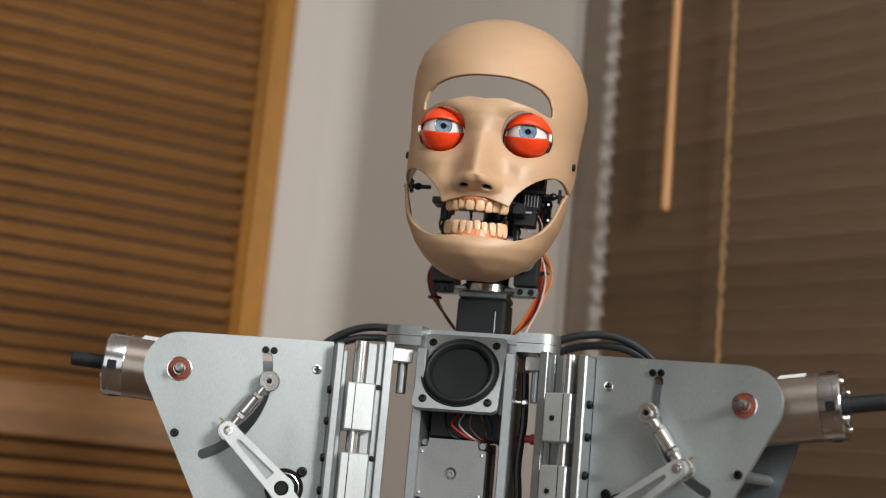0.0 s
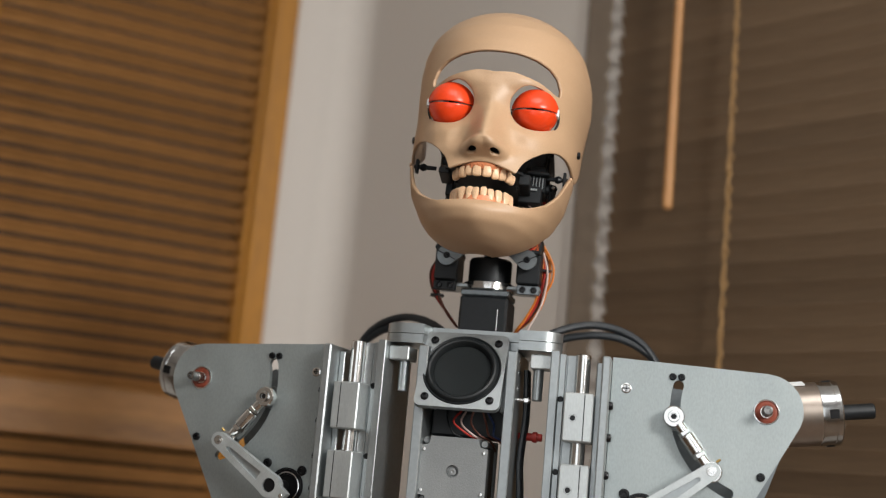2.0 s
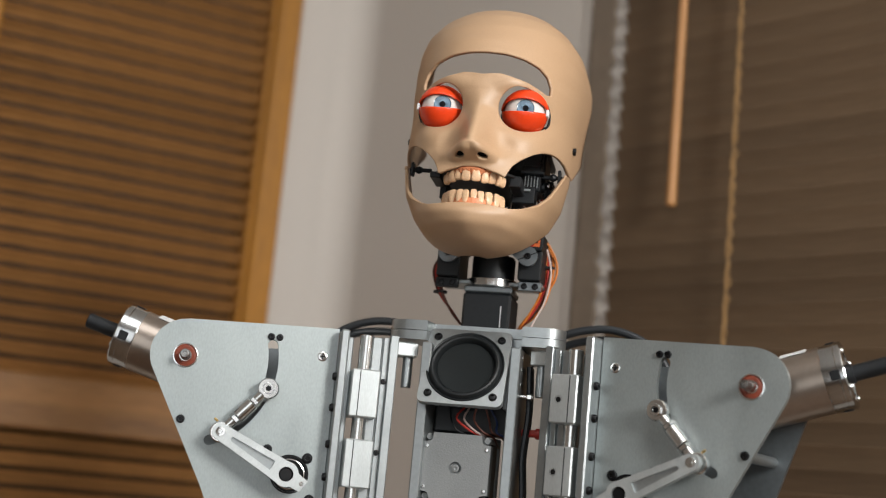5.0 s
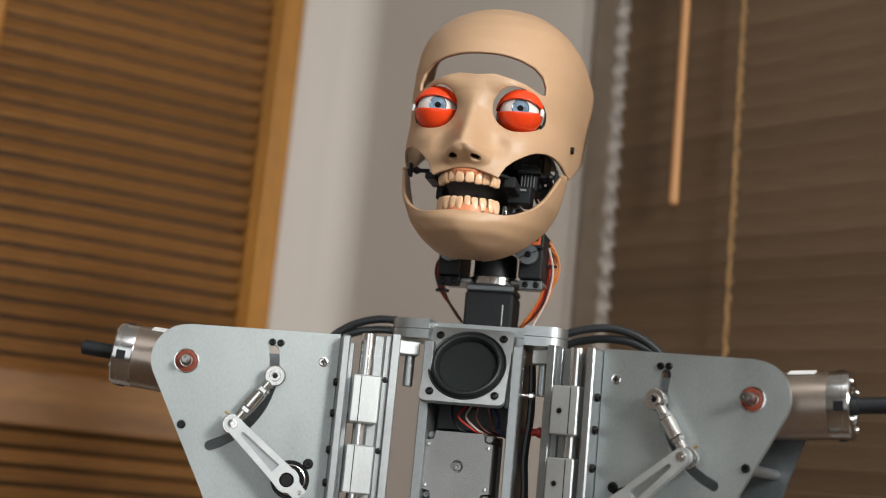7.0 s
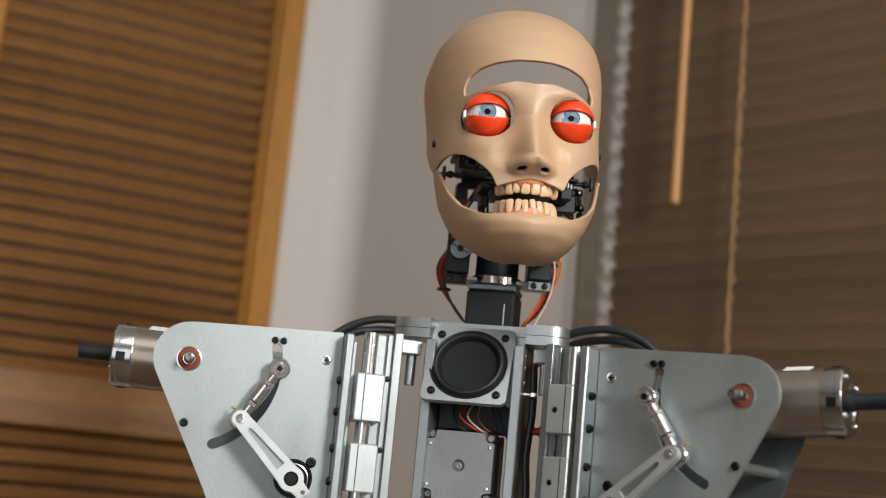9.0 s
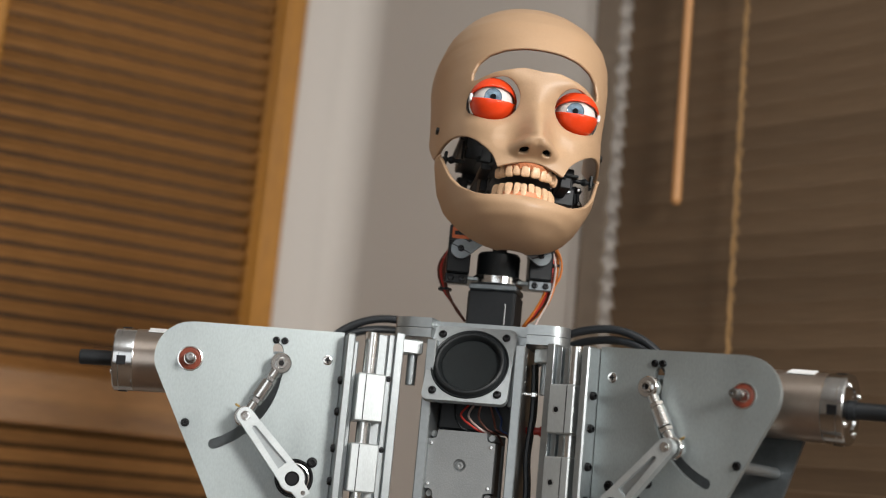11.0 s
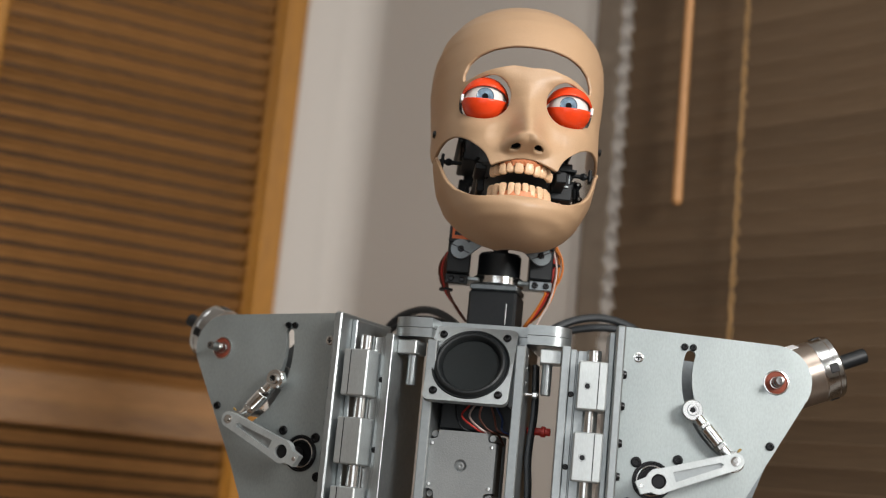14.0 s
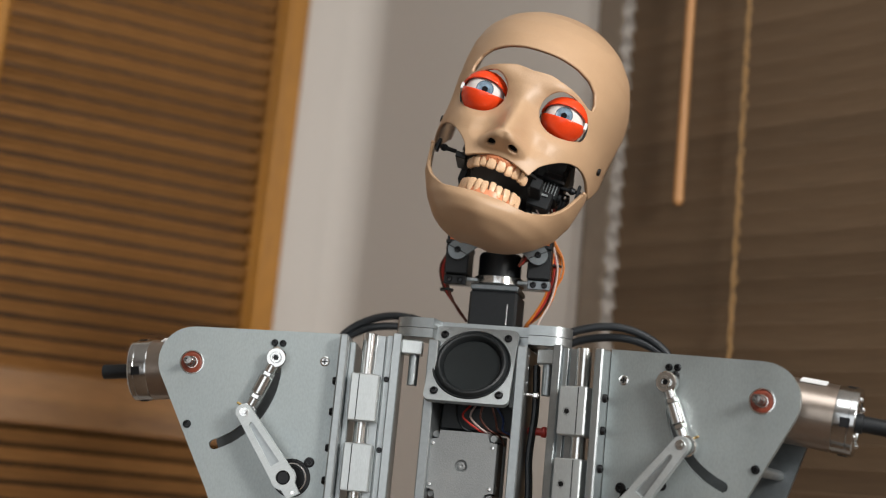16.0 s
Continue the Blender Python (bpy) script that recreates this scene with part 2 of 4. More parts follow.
def slab(name, z0, z1, material, label):
    bm = bmesh.new()
    ring = [CORNER + Vector((0, 0.2, 0)), END_L + Vector((-0.2, 0, 0)), BACK + Vector((0, -0.2, 0)), END_R + Vector((0.2, 0, 0))]
    lo = [bm.verts.new((p.x, p.y, z0)) for p in ring]
    hi = [bm.verts.new((p.x, p.y, z1)) for p in ring]
    bm.faces.new(lo), bm.faces.new(hi)
    for k in range(4):
        bm.faces.new((lo[k], lo[(k + 1) % 4], hi[(k + 1) % 4], hi[k]))
    bmesh.ops.recalc_face_normals(bm, faces=bm.faces)
    return tagged(part(name, bm, material, smooth=False), label, name, kind="structure")


slab("floor", -0.1, 0.0, FLOORM, "plain brown room floor")
slab("ceiling", 2.6, 2.7, CEILM, "plain white painted ceiling")


def window_board(name, pose_m, x0, x1, z0, z1):
    ob = part(name, box(x0, x1, 0.06, 0.075, z0, z1, 0), BEHIND, smooth=False)
    ob.matrix_world = pose_m
    return tagged(ob, "dark unlit window pane behind the blind", "window", kind="structure")


window_board("window_1", POSE_L, -0.60, -0.125, 0.85, 2.15)
window_board("window_2", POSE_R, 0.56, 2.05, 0.75, 2.2)

# ---- window trim and blinds ----
def placed(ob, m):
    ob.matrix_world = m
    return ob


trim = placed(part("trim_post", join(box(-0.153, -0.114, -0.022, 0.004, 0.85, 2.15, 0.003), box(-0.160, -0.153, -0.012, 0.02, 0.85, 2.15, 0.001)), POST), POSE_L)
tagged(trim, "honey-stained wooden window frame post", "window frame", kind="structure")
trim = placed(part("trim_post", box(-0.600, -0.556, -0.022, 0.004, 0.85, 2.15, 0.003), POST), POSE_L)
tagged(trim, "honey-stained wooden window frame post", "window frame", kind="structure")


def slat_mesh(name, length, width, thick, crown, material):
    """One crowned wooden slat along x, centred."""
    bm = bmesh.new()
    n, rows = 6, []
    for x in (-length / 2, length / 2):
        top, bot = [], []
        for i in range(n + 1):
            v = i / n - 0.5
            z = crown * (1 - 4 * v * v)
            top.append(bm.verts.new((x, v * width, z + thick / 2)))
            bot.append(bm.verts.new((x, v * width, z - thick / 2)))
        rows.append(top + bot[::-1])
    a, b = rows
    for i in range(len(a)):
        j = (i + 1) % len(a)
        bm.faces.new((a[i], a[j], b[j], b[i]))
    bm.faces.new(a), bm.faces.new(b[::-1])
    bmesh.ops.recalc_face_normals(bm, faces=bm.faces)
    me = bpy.data.meshes.new(name)
    bm.to_mesh(me)
    bm.free()
    me.materials.append(material)
    return me


def blind(label, pose_m, x0, x1, z0, z1, pitch, width, tilt, y, material, skip=(), fold=-1.0):
    thing = new("window_blind")
    thing.matrix_world = pose_m
    tagged(thing, label, "blind")
    me = slat_mesh("slat", x1 - x0, width, 0.0026, 0.0012, material)
    n = int((z1 - z0) / pitch)
    for i in range(n):
        z = z0 + i * pitch
        if any(a < z < b for a, b in skip):
            continue
        ob = new("slat", me)
        ob.parent = thing
        ob.matrix_basis = pose((x0 + x1) / 2, y, z, tilt - 15 * min(1.0, max(0.0, (fold + 0.28 - z) / 0.28)) + random.uniform(-1.5, 1.5), random.uniform(-0.12, 0.12), 0)
    return thing


LB = blind("open stained-oak venetian blind with tilted slats", POSE_L, -0.556, -0.160, 0.90, 2.14, 0.0250, 0.0208, -41, -0.002, SLAT_L, skip=((1.270, 1.350),), fold=1.30)
part("rail", box(-0.556, -0.160, -0.014, 0.010, 1.2655, 1.343, 0.004), SLAT_L, LB, "wide stained-oak rail")
part("head_rail", box(-0.556, -0.160, -0.02, 0.02, 2.115, 2.15, 0.002), SLAT_L, LB)

RB = blind("closed dark walnut venetian blind", POSE_R, 0.548, 2.06, 0.78, 2.19, 0.0262, 0.031, -68, -0.004, SLAT_R)
part("head_rail", box(0.548, 2.06, -0.02, 0.02, 2.17, 2.21, 0.002), SLAT_R, RB)


def tilt_wand():
    ob = part("tilt_wand", lathe([(0, 1.594), (0.0042, 1.594), (0.0062, 1.598), (0.0056, 1.72), (0.0052, 2.17), (0, 2.17)], "z", (0.660, -0.036, 0), 12), WAND)
    return tagged(placed(ob, POSE_R), "slim tan wooden tilt wand hanging before the blind", "blind wand")


def pull_cord():
    """A twisted cord: two strands wound round each other, with loose tufts on one side."""
    thing = tagged(placed(new("pull_cord"), POSE_R), "tan twisted cord with looped edge hanging before the blind", "cord")
    x, y = 0.738, -0.026
    for ph in (0.0, math.pi):
        pts = [(x + 0.0016 * math.cos(ph + k * 0.55), y + 0.0016 * math.sin(ph + k * 0.55), 0.95 + k * 0.006) for k in range(205)]
        part("strand", cable(pts, 0.0014, 6, 2), CORD, thing)
    bms = []
    for k in range(62):
        z = 0.97 + k * 0.0195 + random.uniform(-0.003, 0.003)
        w = random.uniform(0.0035, 0.0065)
        pts = [(x + 0.001, y, z - 0.007), (x + w, y - 0.001, z - 0.003), (x + w * 0.9, y - 0.001, z + 0.004), (x + 0.001, y, z + 0.007)]
        bms.append(cable(pts, 0.0011, 6, 3))
    part("loop_trim", join(*bms), CORD, thing)


def lace_edge():
    """A gathered fabric border with an uneven scalloped rim, hung flat on the wall."""
    bm = bmesh.new()
    rows, cols = 460, 14
    grid = []
    for j in range(rows + 1):
        z = 0.80 + 1.45 * j / rows
        rim = 0.5255 + 0.0055 * abs(math.sin(z * 95 + 1.3 * math.sin(z * 17))) + 0.003 * noise.noise(Vector((z * 60, 0, 3)))
        row = []
        for i in range(cols + 1):
            u = i / cols
            x = 0.488 + (rim - 0.488) * u
            y = -0.006 - 0.0012 * abs(noise.noise(Vector((u * 7, z * 70, 1)))) - 0.0008 * u * abs(math.sin(z * 95))
            row.append(bm.verts.new((x, y, z)))
        grid.append(row)
    for a, b in zip(grid, grid[1:]):
        for i in range(cols):
            bm.faces.new((a[i], a[i + 1], b[i + 1], b[i]))
    thing = new("curtain_border")
    ob = part("ruffle", bm, LACE, thing)
    mod = ob.modifiers.new("thick", "SOLIDIFY")
    mod.thickness = 0.003
    part("hem_tape", box(0.474, 0.492, -0.003, -0.0005, 0.80, 2.25, 0.0005), WALL_LIT, thing, "plain edging strip, lighter than the wall")
    return tagged(placed(thing, POSE_R), "gathered beige fabric border beside the dark blind", "curtain")


tilt_wand()
pull_cord()
lace_edge()

# ---- the robot ----
ROBOT = tagged(new("robot"), "aluminium robot torso with tan mask face and shoulder mechanisms", "robot")
HINGE = Vector((-0.0565, 0.0057, 0))
PIV = (-0.2384, 1.3126)
LEVER = (-0.149, 1.226)
ARM_R, LINK_R, LEVER_R = 0.0716, 0.0505, 0.0612
YP = -0.0115


def torso():
    # column: two side plates, cross plates, foot
    for x0, x1 in ((-0.0415, -0.0335), (0.0325, 0.0405)):
        part("column_plate", box(x0, x1, -0.012, 0.058, 0.02, 1.350, 0.0008), ALU_DARK, ROBOT)
    part("column_back", box(-0.0335, 0.0325, 0.050, 0.056, 0.02, 1.20, 0.0005), ALU_DARK, ROBOT)
    part("base_plate", box(-0.17, 0.17, -0.13, 0.17, 0.0, 0.02, 0.003), ALU_DARK, ROBOT)
    # clavicle plate with rounded ends, in two layers
    out = arc(-0.0575, 0.010, 0.0165, 90, 270, 14) + [(-0.040, -0.0065), (-0.037, 0.014), (0.037, 0.014), (0.040, -0.0065)] + arc(0.0575, 0.010, 0.0165, -90, 90, 14) + [(0.045, 0.085), (-0.045, 0.085)]
    for z0, z1, nm in ((1.3600, 1.3682, "clavicle_plate"), (1.3520, 1.3595, "clavicle_plate")):
        bm = prism([(x, y) for x, y in out], [], 0, 1)
        for v in bm.verts:
            x, y, z = v.co
            v.co = (x, z, z1 if y < 0.5 else z0)
        bmesh.ops.recalc_face_normals(bm, faces=bm.faces)
        part(nm, bm, ALU_DARK, ROBOT)
    # loudspeaker, tilted back
    sp = new("loudspeaker")
    sp.parent = ROBOT
    sp.matrix_basis = pose(-0.0047, -0.0068, 1.331, -24.7, 0, 0)
    r = 0.0055
    sq = []
    for cx, cz, a in ((0.0352 - r, 0.0352 - r, 0), (-0.0352 + r, 0.0352 - r, 90), (-0.0352 + r, -0.0352 + r, 180), (0.0352 - r, -0.0352 + r, 270)):
        sq += arc(cx, cz, r, a, a + 90, 6)
    part("mounting_frame", prism(sq, [circle(0, 0, 0.0315, 48)], -0.002, 0.0025), ALU_DARK, sp)
    part("surround", lathe([(0.0325, 0.001), (0.0325, -0.0022), (0.0318, -0.0030), (0.0310, -0.0024), (0.0304, -0.0018), (0.0297, -0.0032), (0.0286, -0.0048), (0.0273, -0.0054), (0.0260, -0.0049), (0.0249, -0.0034), (0.0242, -0.0014), (0.0239, -0.0002), (0.0236, 0.0004)], "y", n=64), RUBBER, sp)
    part("cone", lathe([(0.0238, 0.0002), (0.0230, -0.0002), (0.0150, 0.0006), (0.0060, 0.0009), (0, 0.0010)], "y", n=64), CONE, sp)
    part("magnet_basket", lathe([(0.031, 0.0025), (0.030, 0.012), (0.021, 0.022), (0.021, 0.034), (0, 0.034)], "y", n=40), BLACK, sp)
    for sx in (-1, 1):
        for sz in (-1, 1):
            part("screw", bolt_head(0.0034, 0.0022, (sx * 0.0268, -0.002, sz * 0.0268)), BOLT, sp)
    # dark frame sides behind the loudspeaker
    part("speaker_bracket", box(0.0275, 0.0325, 0.0, 0.030, 1.300, 1.350, 0.0006), ALU_DARK, ROBOT)
    part("speaker_bracket", box(-0.0335, -0.0290, 0.0, 0.030, 1.300, 1.350, 0.0006), ALU_DARK, ROBOT)
    for z in (1.343, 1.333, 1.321):
        part("side_screw", bolt_head(0.0022, 0.0022, (0.0406, 0.004, z), "x"), STEEL, ROBOT)
    part("side_stud", join(rod(0.0016, 0.0405, 0.052, "x", (0, 0.0, 1.3115)), rod(0.0030, 0.047, 0.051, "x", (0, 0.0, 1.3115), 6)), STEEL, ROBOT)
    part("red_post", join(rod(0.0032, 0.0405, 0.060, "x", (0, 0.03, 1.284)), rod(0.0045, 0.052, 0.056, "x", (0, 0.03, 1.284))), WIRE_R, ROBOT)
    # stepper motor between the plates, back face to the front
    step = new("stepper_motor")
    step.parent = ROBOT
    step.matrix_basis = pose(-0.0065, -0.004, 1.2495)
    a, c = 0.0277, 0.0062
    oct_ = []
    for sx, sz, a0 in ((1, 1, 0), (-1, 1, 90), (-1, -1, 180), (1, -1, 270)):
        # scalloped corner
        pts = [(a, a - c * 1.25), (a - c * 0.55, a - c * 1.2), (a - c * 1.05, a - c * 1.05), (a - c * 1.2, a - c * 0.55), (a - c * 1.25, a)]
        rot = radians(a0)
        oct_ += [(x * math.cos(rot) - z * math.sin(rot), x * math.sin(rot) + z * math.cos(rot)) for x, z in pts]
    part("end_cap", prism(oct_, [circle(0, 0, 0.0052, 24)], 0.0, 0.014), CAST, step)
    part("stator", box(-0.0262, 0.0262, 0.014, 0.045, -0.0262, 0.0262, 0.003), BLACK, step)
    part("flange", box(-0.028, 0.028, 0.045, 0.050, -0.028, 0.028, 0.001), CAST, step)
    part("shaft_recess", lathe([(0.0052, 0.0001), (0.0048, 0.0035), (0.0034, 0.0036), (0.0030, 0.0016), (0.0014, 0.0014), (0, 0.0026)], "y", n=28), CAST, step)
    for sx in (-1, 1):
        for sz in (-1, 1):
            part("screw", bolt_head(0.0016, 0.001, (sx * 0.0248, 0.0, sz * 0.0165)), STEEL, step)
            part("long_screw", lathe([(0, 0.001), (0.0024, 0.001), (0.0030, 0.002), (0.0030, 0.045), (0, 0.045)], "y", (sx * 0.0240, 0.003, sz * 0.0240), 16), CAST, step)
    # lower stepper partly out of sight, black block for the void's shade, wires behind
    part("inner_housing", box(-0.0325, 0.0315, 0.018, 0.049, 1.2785, 1.345, 0.002), BLACK, ROBOT)
    wires = [(WIRE_R, -0.006), (WIRE_W, -0.002), (WIRE_B, 0.004), (BLACK, -0.018), (WIRE_B, 0.012), (BLUE, 0.016)]
    for i, (m_, x) in enumerate(wires):
        part("lead_wire", cable([(x, 0.012, 1.300), (x - 0.004 + i * 0.002, 0.002 + 0.002 * i, 1.290), (x + 0.008, 0.004, 1.281), (x + 0.016, 0.012, 1.277), (x + 0.018, 0.03, 1.270)], 0.0009, 6, 6), m_, ROBOT)
    for i in range(3):
        y = 0.018 + 0.006 * i
        part("loom_cable", cable([(0.0445, y, 1.338), (0.0460, y + 0.002, 1.30), (0.0440, y, 1.262), (0.0465, y, 1.22), (0.0445, y, 1.10)], 0.0024, 8, 6), CABLE, ROBOT)


def neck():
    base = part("neck_motor", join(box(-0.021, 0.021, 0.037, 0.079, 1.3655, 1.4015, 0.0022)), BLACK, ROBOT, "black square stepper motor")
    part("end_cap", box(-0.0208, 0.0208, 0.0372, 0.0788, 1.4015, 1.4068, 0.0010), REAR_GREY, base)
    part("label_stripe", box(0.0125, 0.0131, 0.0366, 0.0370, 1.372, 1.390, 0), PAPER, base)
    stage = new("neck_stage")
    stage.parent = ROBOT
    stage.matrix_basis = pose(0, 0.058, 1.4085)
    part("turntable", lathe([(0, -0.0015), (0.0216, -0.0012), (0.0224, -0.0004), (0.0224, 0.0055), (0.0216, 0.0063), (0, 0.0065)], n=48), STEEL, stage)
    part("hub", lathe([(0, 0.0065), (0.0188, 0.0063), (0.0188, 0.0255), (0.0176, 0.0275), (0.0075, 0.0280), (0.0065, 0.0285), (0.0065, 0.052), (0, 0.052)], n=40), BLACK, stage)
    part("carrier", box(-0.046, 0.046, -0.014, 0.020, 0.0005, 0.0042, 0.0008), ALU_DARK, stage)
    part("universal_joint", join(rod(0.0055, -0.012, 0.012, "x", (0, 0.0, 0.060), 20), box(-0.008, -0.004, -0.006, 0.006, 0.048, 0.072, 0.001), box(0.004, 0.008, -0.006, 0.006, 0.048, 0.072, 0.001), rod(0.003, 0.066, 0.085, "z", (0, 0, 0), 16)), STEEL, stage)
    for s in (-1, 1):
        sv = part("servo", join(box(s * 0.0255, s * 0.0455, -0.026, 0.014, 0.0045, 0.046, 0.0012), box(s * 0.0255, s * 0.0455, -0.032, 0.020, 0.030, 0.033, 0.0005)), BLACK, stage, "black servo with orange label")
        part("label_patch", box(s * 0.028, s * 0.043, -0.0264, -0.0259, 0.034, 0.044, 0), ORANGE, sv)
        part("label_print", box(s * 0.030, s * 0.041, -0.0268, -0.0263, 0.037, 0.0405, 0), BLACK, sv)
        part("spline_boss", rod(0.0062, -0.031, -0.026, "y", (s * 0.0345, 0, 0.024)), BLACK, sv)
        hx = s * 0.0345
        hub = [(0.0085 * math.cos(radians(a)), 0.0085 * math.sin(radians(a))) for a in range(40, 321, 14)]
        horn = [(hx - s * x, 0.024 + z) for x, z in hub] + [(hx - s * 0.019, 0.0295), (hx - s * 0.0205, 0.0325), (hx - s * 0.019, 0.0350), (hx - s * 0.0065, 0.0300)]
        part("horn", prism(horn, [], -0.0345, -0.031), REAR_GREY, sv)
        part("horn_slot", moved(box(-0.0085, 0.0085, -0.0347, -0.0344, -0.0004, 0.0004, 0), Matrix.Translation((hx, 0, 0.024)) @ Matrix.Rotation(radians(-s * 24), 4, "Y")), BOLT, sv)
        part("horn_screw", bolt_head(0.0028, 0.002, (hx, -0.0345, 0.024)), BOLT, sv)
        part("push_rod", cable([(hx - s * 0.0195, -0.036, 0.033), (hx - s * 0.020, -0.034, 0.055), (hx - s * 0.018, -0.030, 0.080)], 0.0016, 8, 4), STEEL, sv)
        for k in range(2):
            part("mount_screw", bolt_head(0.0022, 0.0015, (s * (0.030 + 0.011 * k), -0.0165, 0.002)), STEEL, stage)
        part("front_clip", box(s * 0.0265, s * 0.046, -0.022, -0.016, -0.004, 0.004, 0.0006), REAR_GREY if s > 0 else BLACK, stage)
        for k in range(2):
            part("clip_screw", bolt_head(0.0027, 0.0020, (s * (0.0315 + 0.0095 * k), -0.022, 0.0)), BOLT, stage)
    # servo leads looping down to the shoulders
    for i, m_ in enumerate((WIRE_O, WIRE_R, WIRE_B, WIRE_O)):
        o = i * 0.0022
        part("servo_lead", cable([(0.042, 0.062 + o, 1.452), (0.045 + o, 0.064, 1.435), (0.043 + o, 0.06, 1.408), (0.036 + o, 0.058, 1.390), (0.028, 0.060 + o, 1.378), (0.022, 0.07, 1.372)], 0.0013, 6, 6), m_, ROBOT)
        part("servo_lead", cable([(-0.044, 0.062 + o, 1.446), (-0.0475 - o, 0.062, 1.425), (-0.045 - o * 0.6, 0.06, 1.405), (-0.036, 0.058 + o, 1.388), (-0.026, 0.060, 1.376)], 0.0013, 6, 6), (WIRE_B, WIRE_B, WIRE_R, WIRE_B)[i], ROBOT)
    part("servo_lead", cable([(0.046, 0.055, 1.445), (0.051, 0.056, 1.425), (0.048, 0.054, 1.40), (0.040, 0.05, 1.380), (0.036, 0.045, 1.3690), (0.026, 0.04, 1.3692)], 0.0009, 6, 6), WIRE_W, ROBOT)
    part("servo_lead", cable([(0.045, 0.06, 1.452), (0.054, 0.062, 1.436), (0.0545, 0.06, 1.420), (0.046, 0.06, 1.405)], 0.0011, 6, 6), WIRE_O, ROBOT)
    part("cable_tie", lathe([(0.0035, -0.001), (0.0062, -0.001), (0.0062, 0.001), (0.0035, 0.001)], "z", (-0.047, 0.063, 1.4035), 16), BLACK, ROBOT)
    part("cable_tie", lathe([(0.0035, -0.001), (0.0068, -0.001), (0.0068, 0.001), (0.0035, 0.001)], "z", (0.0465, 0.064, 1.43), 16), BLACK, ROBOT)
    # thick cables from behind the neck to the shoulders, each free to swing at its neck end
    swing = []
    for s in (-1, 1):
        loom = new("cable_loom")
        loom.parent = ROBOT
        for i in range(2):
            d = 0.011 * i
            part("power_cable", cable([(0, d, 0), (s * (0.032 + d), d - 0.005, 0.025 - 0.4 * d), (s * (0.078 + d), -0.011, 0.030 - d), (s * (0.116 + d * 0.5), -0.019, 0.009 - d), (s * 0.136, -0.023, -0.035)], 0.0036, 12, 8), CABLE, loom)
        swing.append((s, loom))
    return swing


def shoulder(s):
    """One side; built for s = 1 and mirrored for s = -1. Returns the moving parts."""
    M = (lambda b: b) if s > 0 else mirrored
    hx, hy = HINGE.x, HINGE.y
    L = Matrix.Translation((-hx, -hy, 0))

    def add(name, bm, m_, parent, label=""):
        return part(name, M(moved(bm, L)), m_, parent, label)

    # hinge-side frame: bar with groove, round guide rod, clamp and pin
    fr = add("shoulder_frame", join(box(-0.0880, -0.0805, -0.006, 0.022, 1.02, 1.3500, 0.0005), box(-0.0795, -0.0745, -0.0085, 0.022, 1.02, 1.3505, 0.0005), box(-0.0805, -0.0795, -0.004, 0.022, 1.02, 1.3495, 0)), ALU_DARK, ROBOT, "slotted aluminium guide bar")
    add("side_panel", box(-0.0745, -0.0675, -0.0125, 0.048, 1.02, 1.3525, 0.0006), ALU_DARK, fr)
    add("clamp_block", join(box(-0.0675, -0.0500, -0.004, 0.016, 1.3375, 1.3490, 0.0008)), ALU_EDGE, fr)
    add("hinge_pin", rod(0.0042, 1.3120, 1.3505, "z", (hx, hy, 0)), ALU_DARK, fr)
    add("guide_rod", rod(0.0060, 1.02, 1.3505, "z", (-0.0935, -0.009, 0), 32), STEEL, fr)
    for z in (1.320, 1.262, 1.21):
        add("screw", bolt_head(0.0024, 0.0018, (-0.0770, -0.0085, z - 0.006)), BOLT, fr)
        add("set_screw", bolt_head(0.0014, 0.0006, (-0.0745, 0.016, z + 0.008), "x"), BOLT, fr)
    # sliding plate
    rear_in = 0.022 if s > 0 else 0.0
    out = [(-0.1172, 1.3472)] + [(-0.238, 1.3424)] + arc(-0.2380, 1.3136, 0.0285, 95, 205, 14) + [(-0.2150, 1.2120), (-0.1760, 1.130), (-0.1172, 1.130)]
    slot_c = PIV
    slot = arc(slot_c[0], slot_c[1], 0.0745, 13.0, -68, 34) + arc(slot_c[0] + 0.0704 * math.cos(radians(-68)), slot_c[1] + 0.0704 * math.sin(radians(-68)), 0.0041, -68, -248, 8)[1:-1] + arc(slot_c[0], slot_c[1], 0.0663, -68, 13.0, 34) + arc(slot_c[0] + 0.0704 * math.cos(radians(13)), slot_c[1] + 0.0704 * math.sin(radians(13)), 0.0041, 193, 13, 8)[1:-1]
    plate = add("shoulder_plate", prism(out, [slot, circle(PIV[0], PIV[1], 0.0100), circle(-0.1455, 1.2265, 0.0155)], YP, YP + 0.005), ALU, ROBOT, "flat aluminium side plate with a curved slot")
    add("rear_plate", prism([(-0.1172, 1.335), (-0.205, 1.330), (-0.262 + rear_in, 1.300), (-0.236 + rear_in, 1.225), (-0.20 + rear_in, 1.130), (-0.1172, 1.130)], [], 0.058, 0.062), REAR_GREY, plate)
    add("spacer_tube", rod(0.0042, YP + 0.005, 0.058, "y", (-0.2363, 0, 1.2615)), ALU_DARK, plate)
    add("spacer_tube", rod(0.0042, YP + 0.005, 0.058, "y", (-0.128, 0, 1.3205)), ALU_DARK, plate)
    add("side_bracket", box(-0.1166, -0.1096, -0.0285, 0.060, 1.130, 1.3458, 0.0012), ALU_DARK, plate)
    add("slide_plate", box(-0.1096, -0.1046, -0.010, 0.045, 1.130, 1.3420, 0.0008), ALU_DARK, plate)
    for z in (1.3075, 1.2823, 1.2530, 1.2270):
        add("cap_screw", bolt_head(0.0034, 0.0032, (-0.1167, -0.020, z), "x"), BOLT, plate)
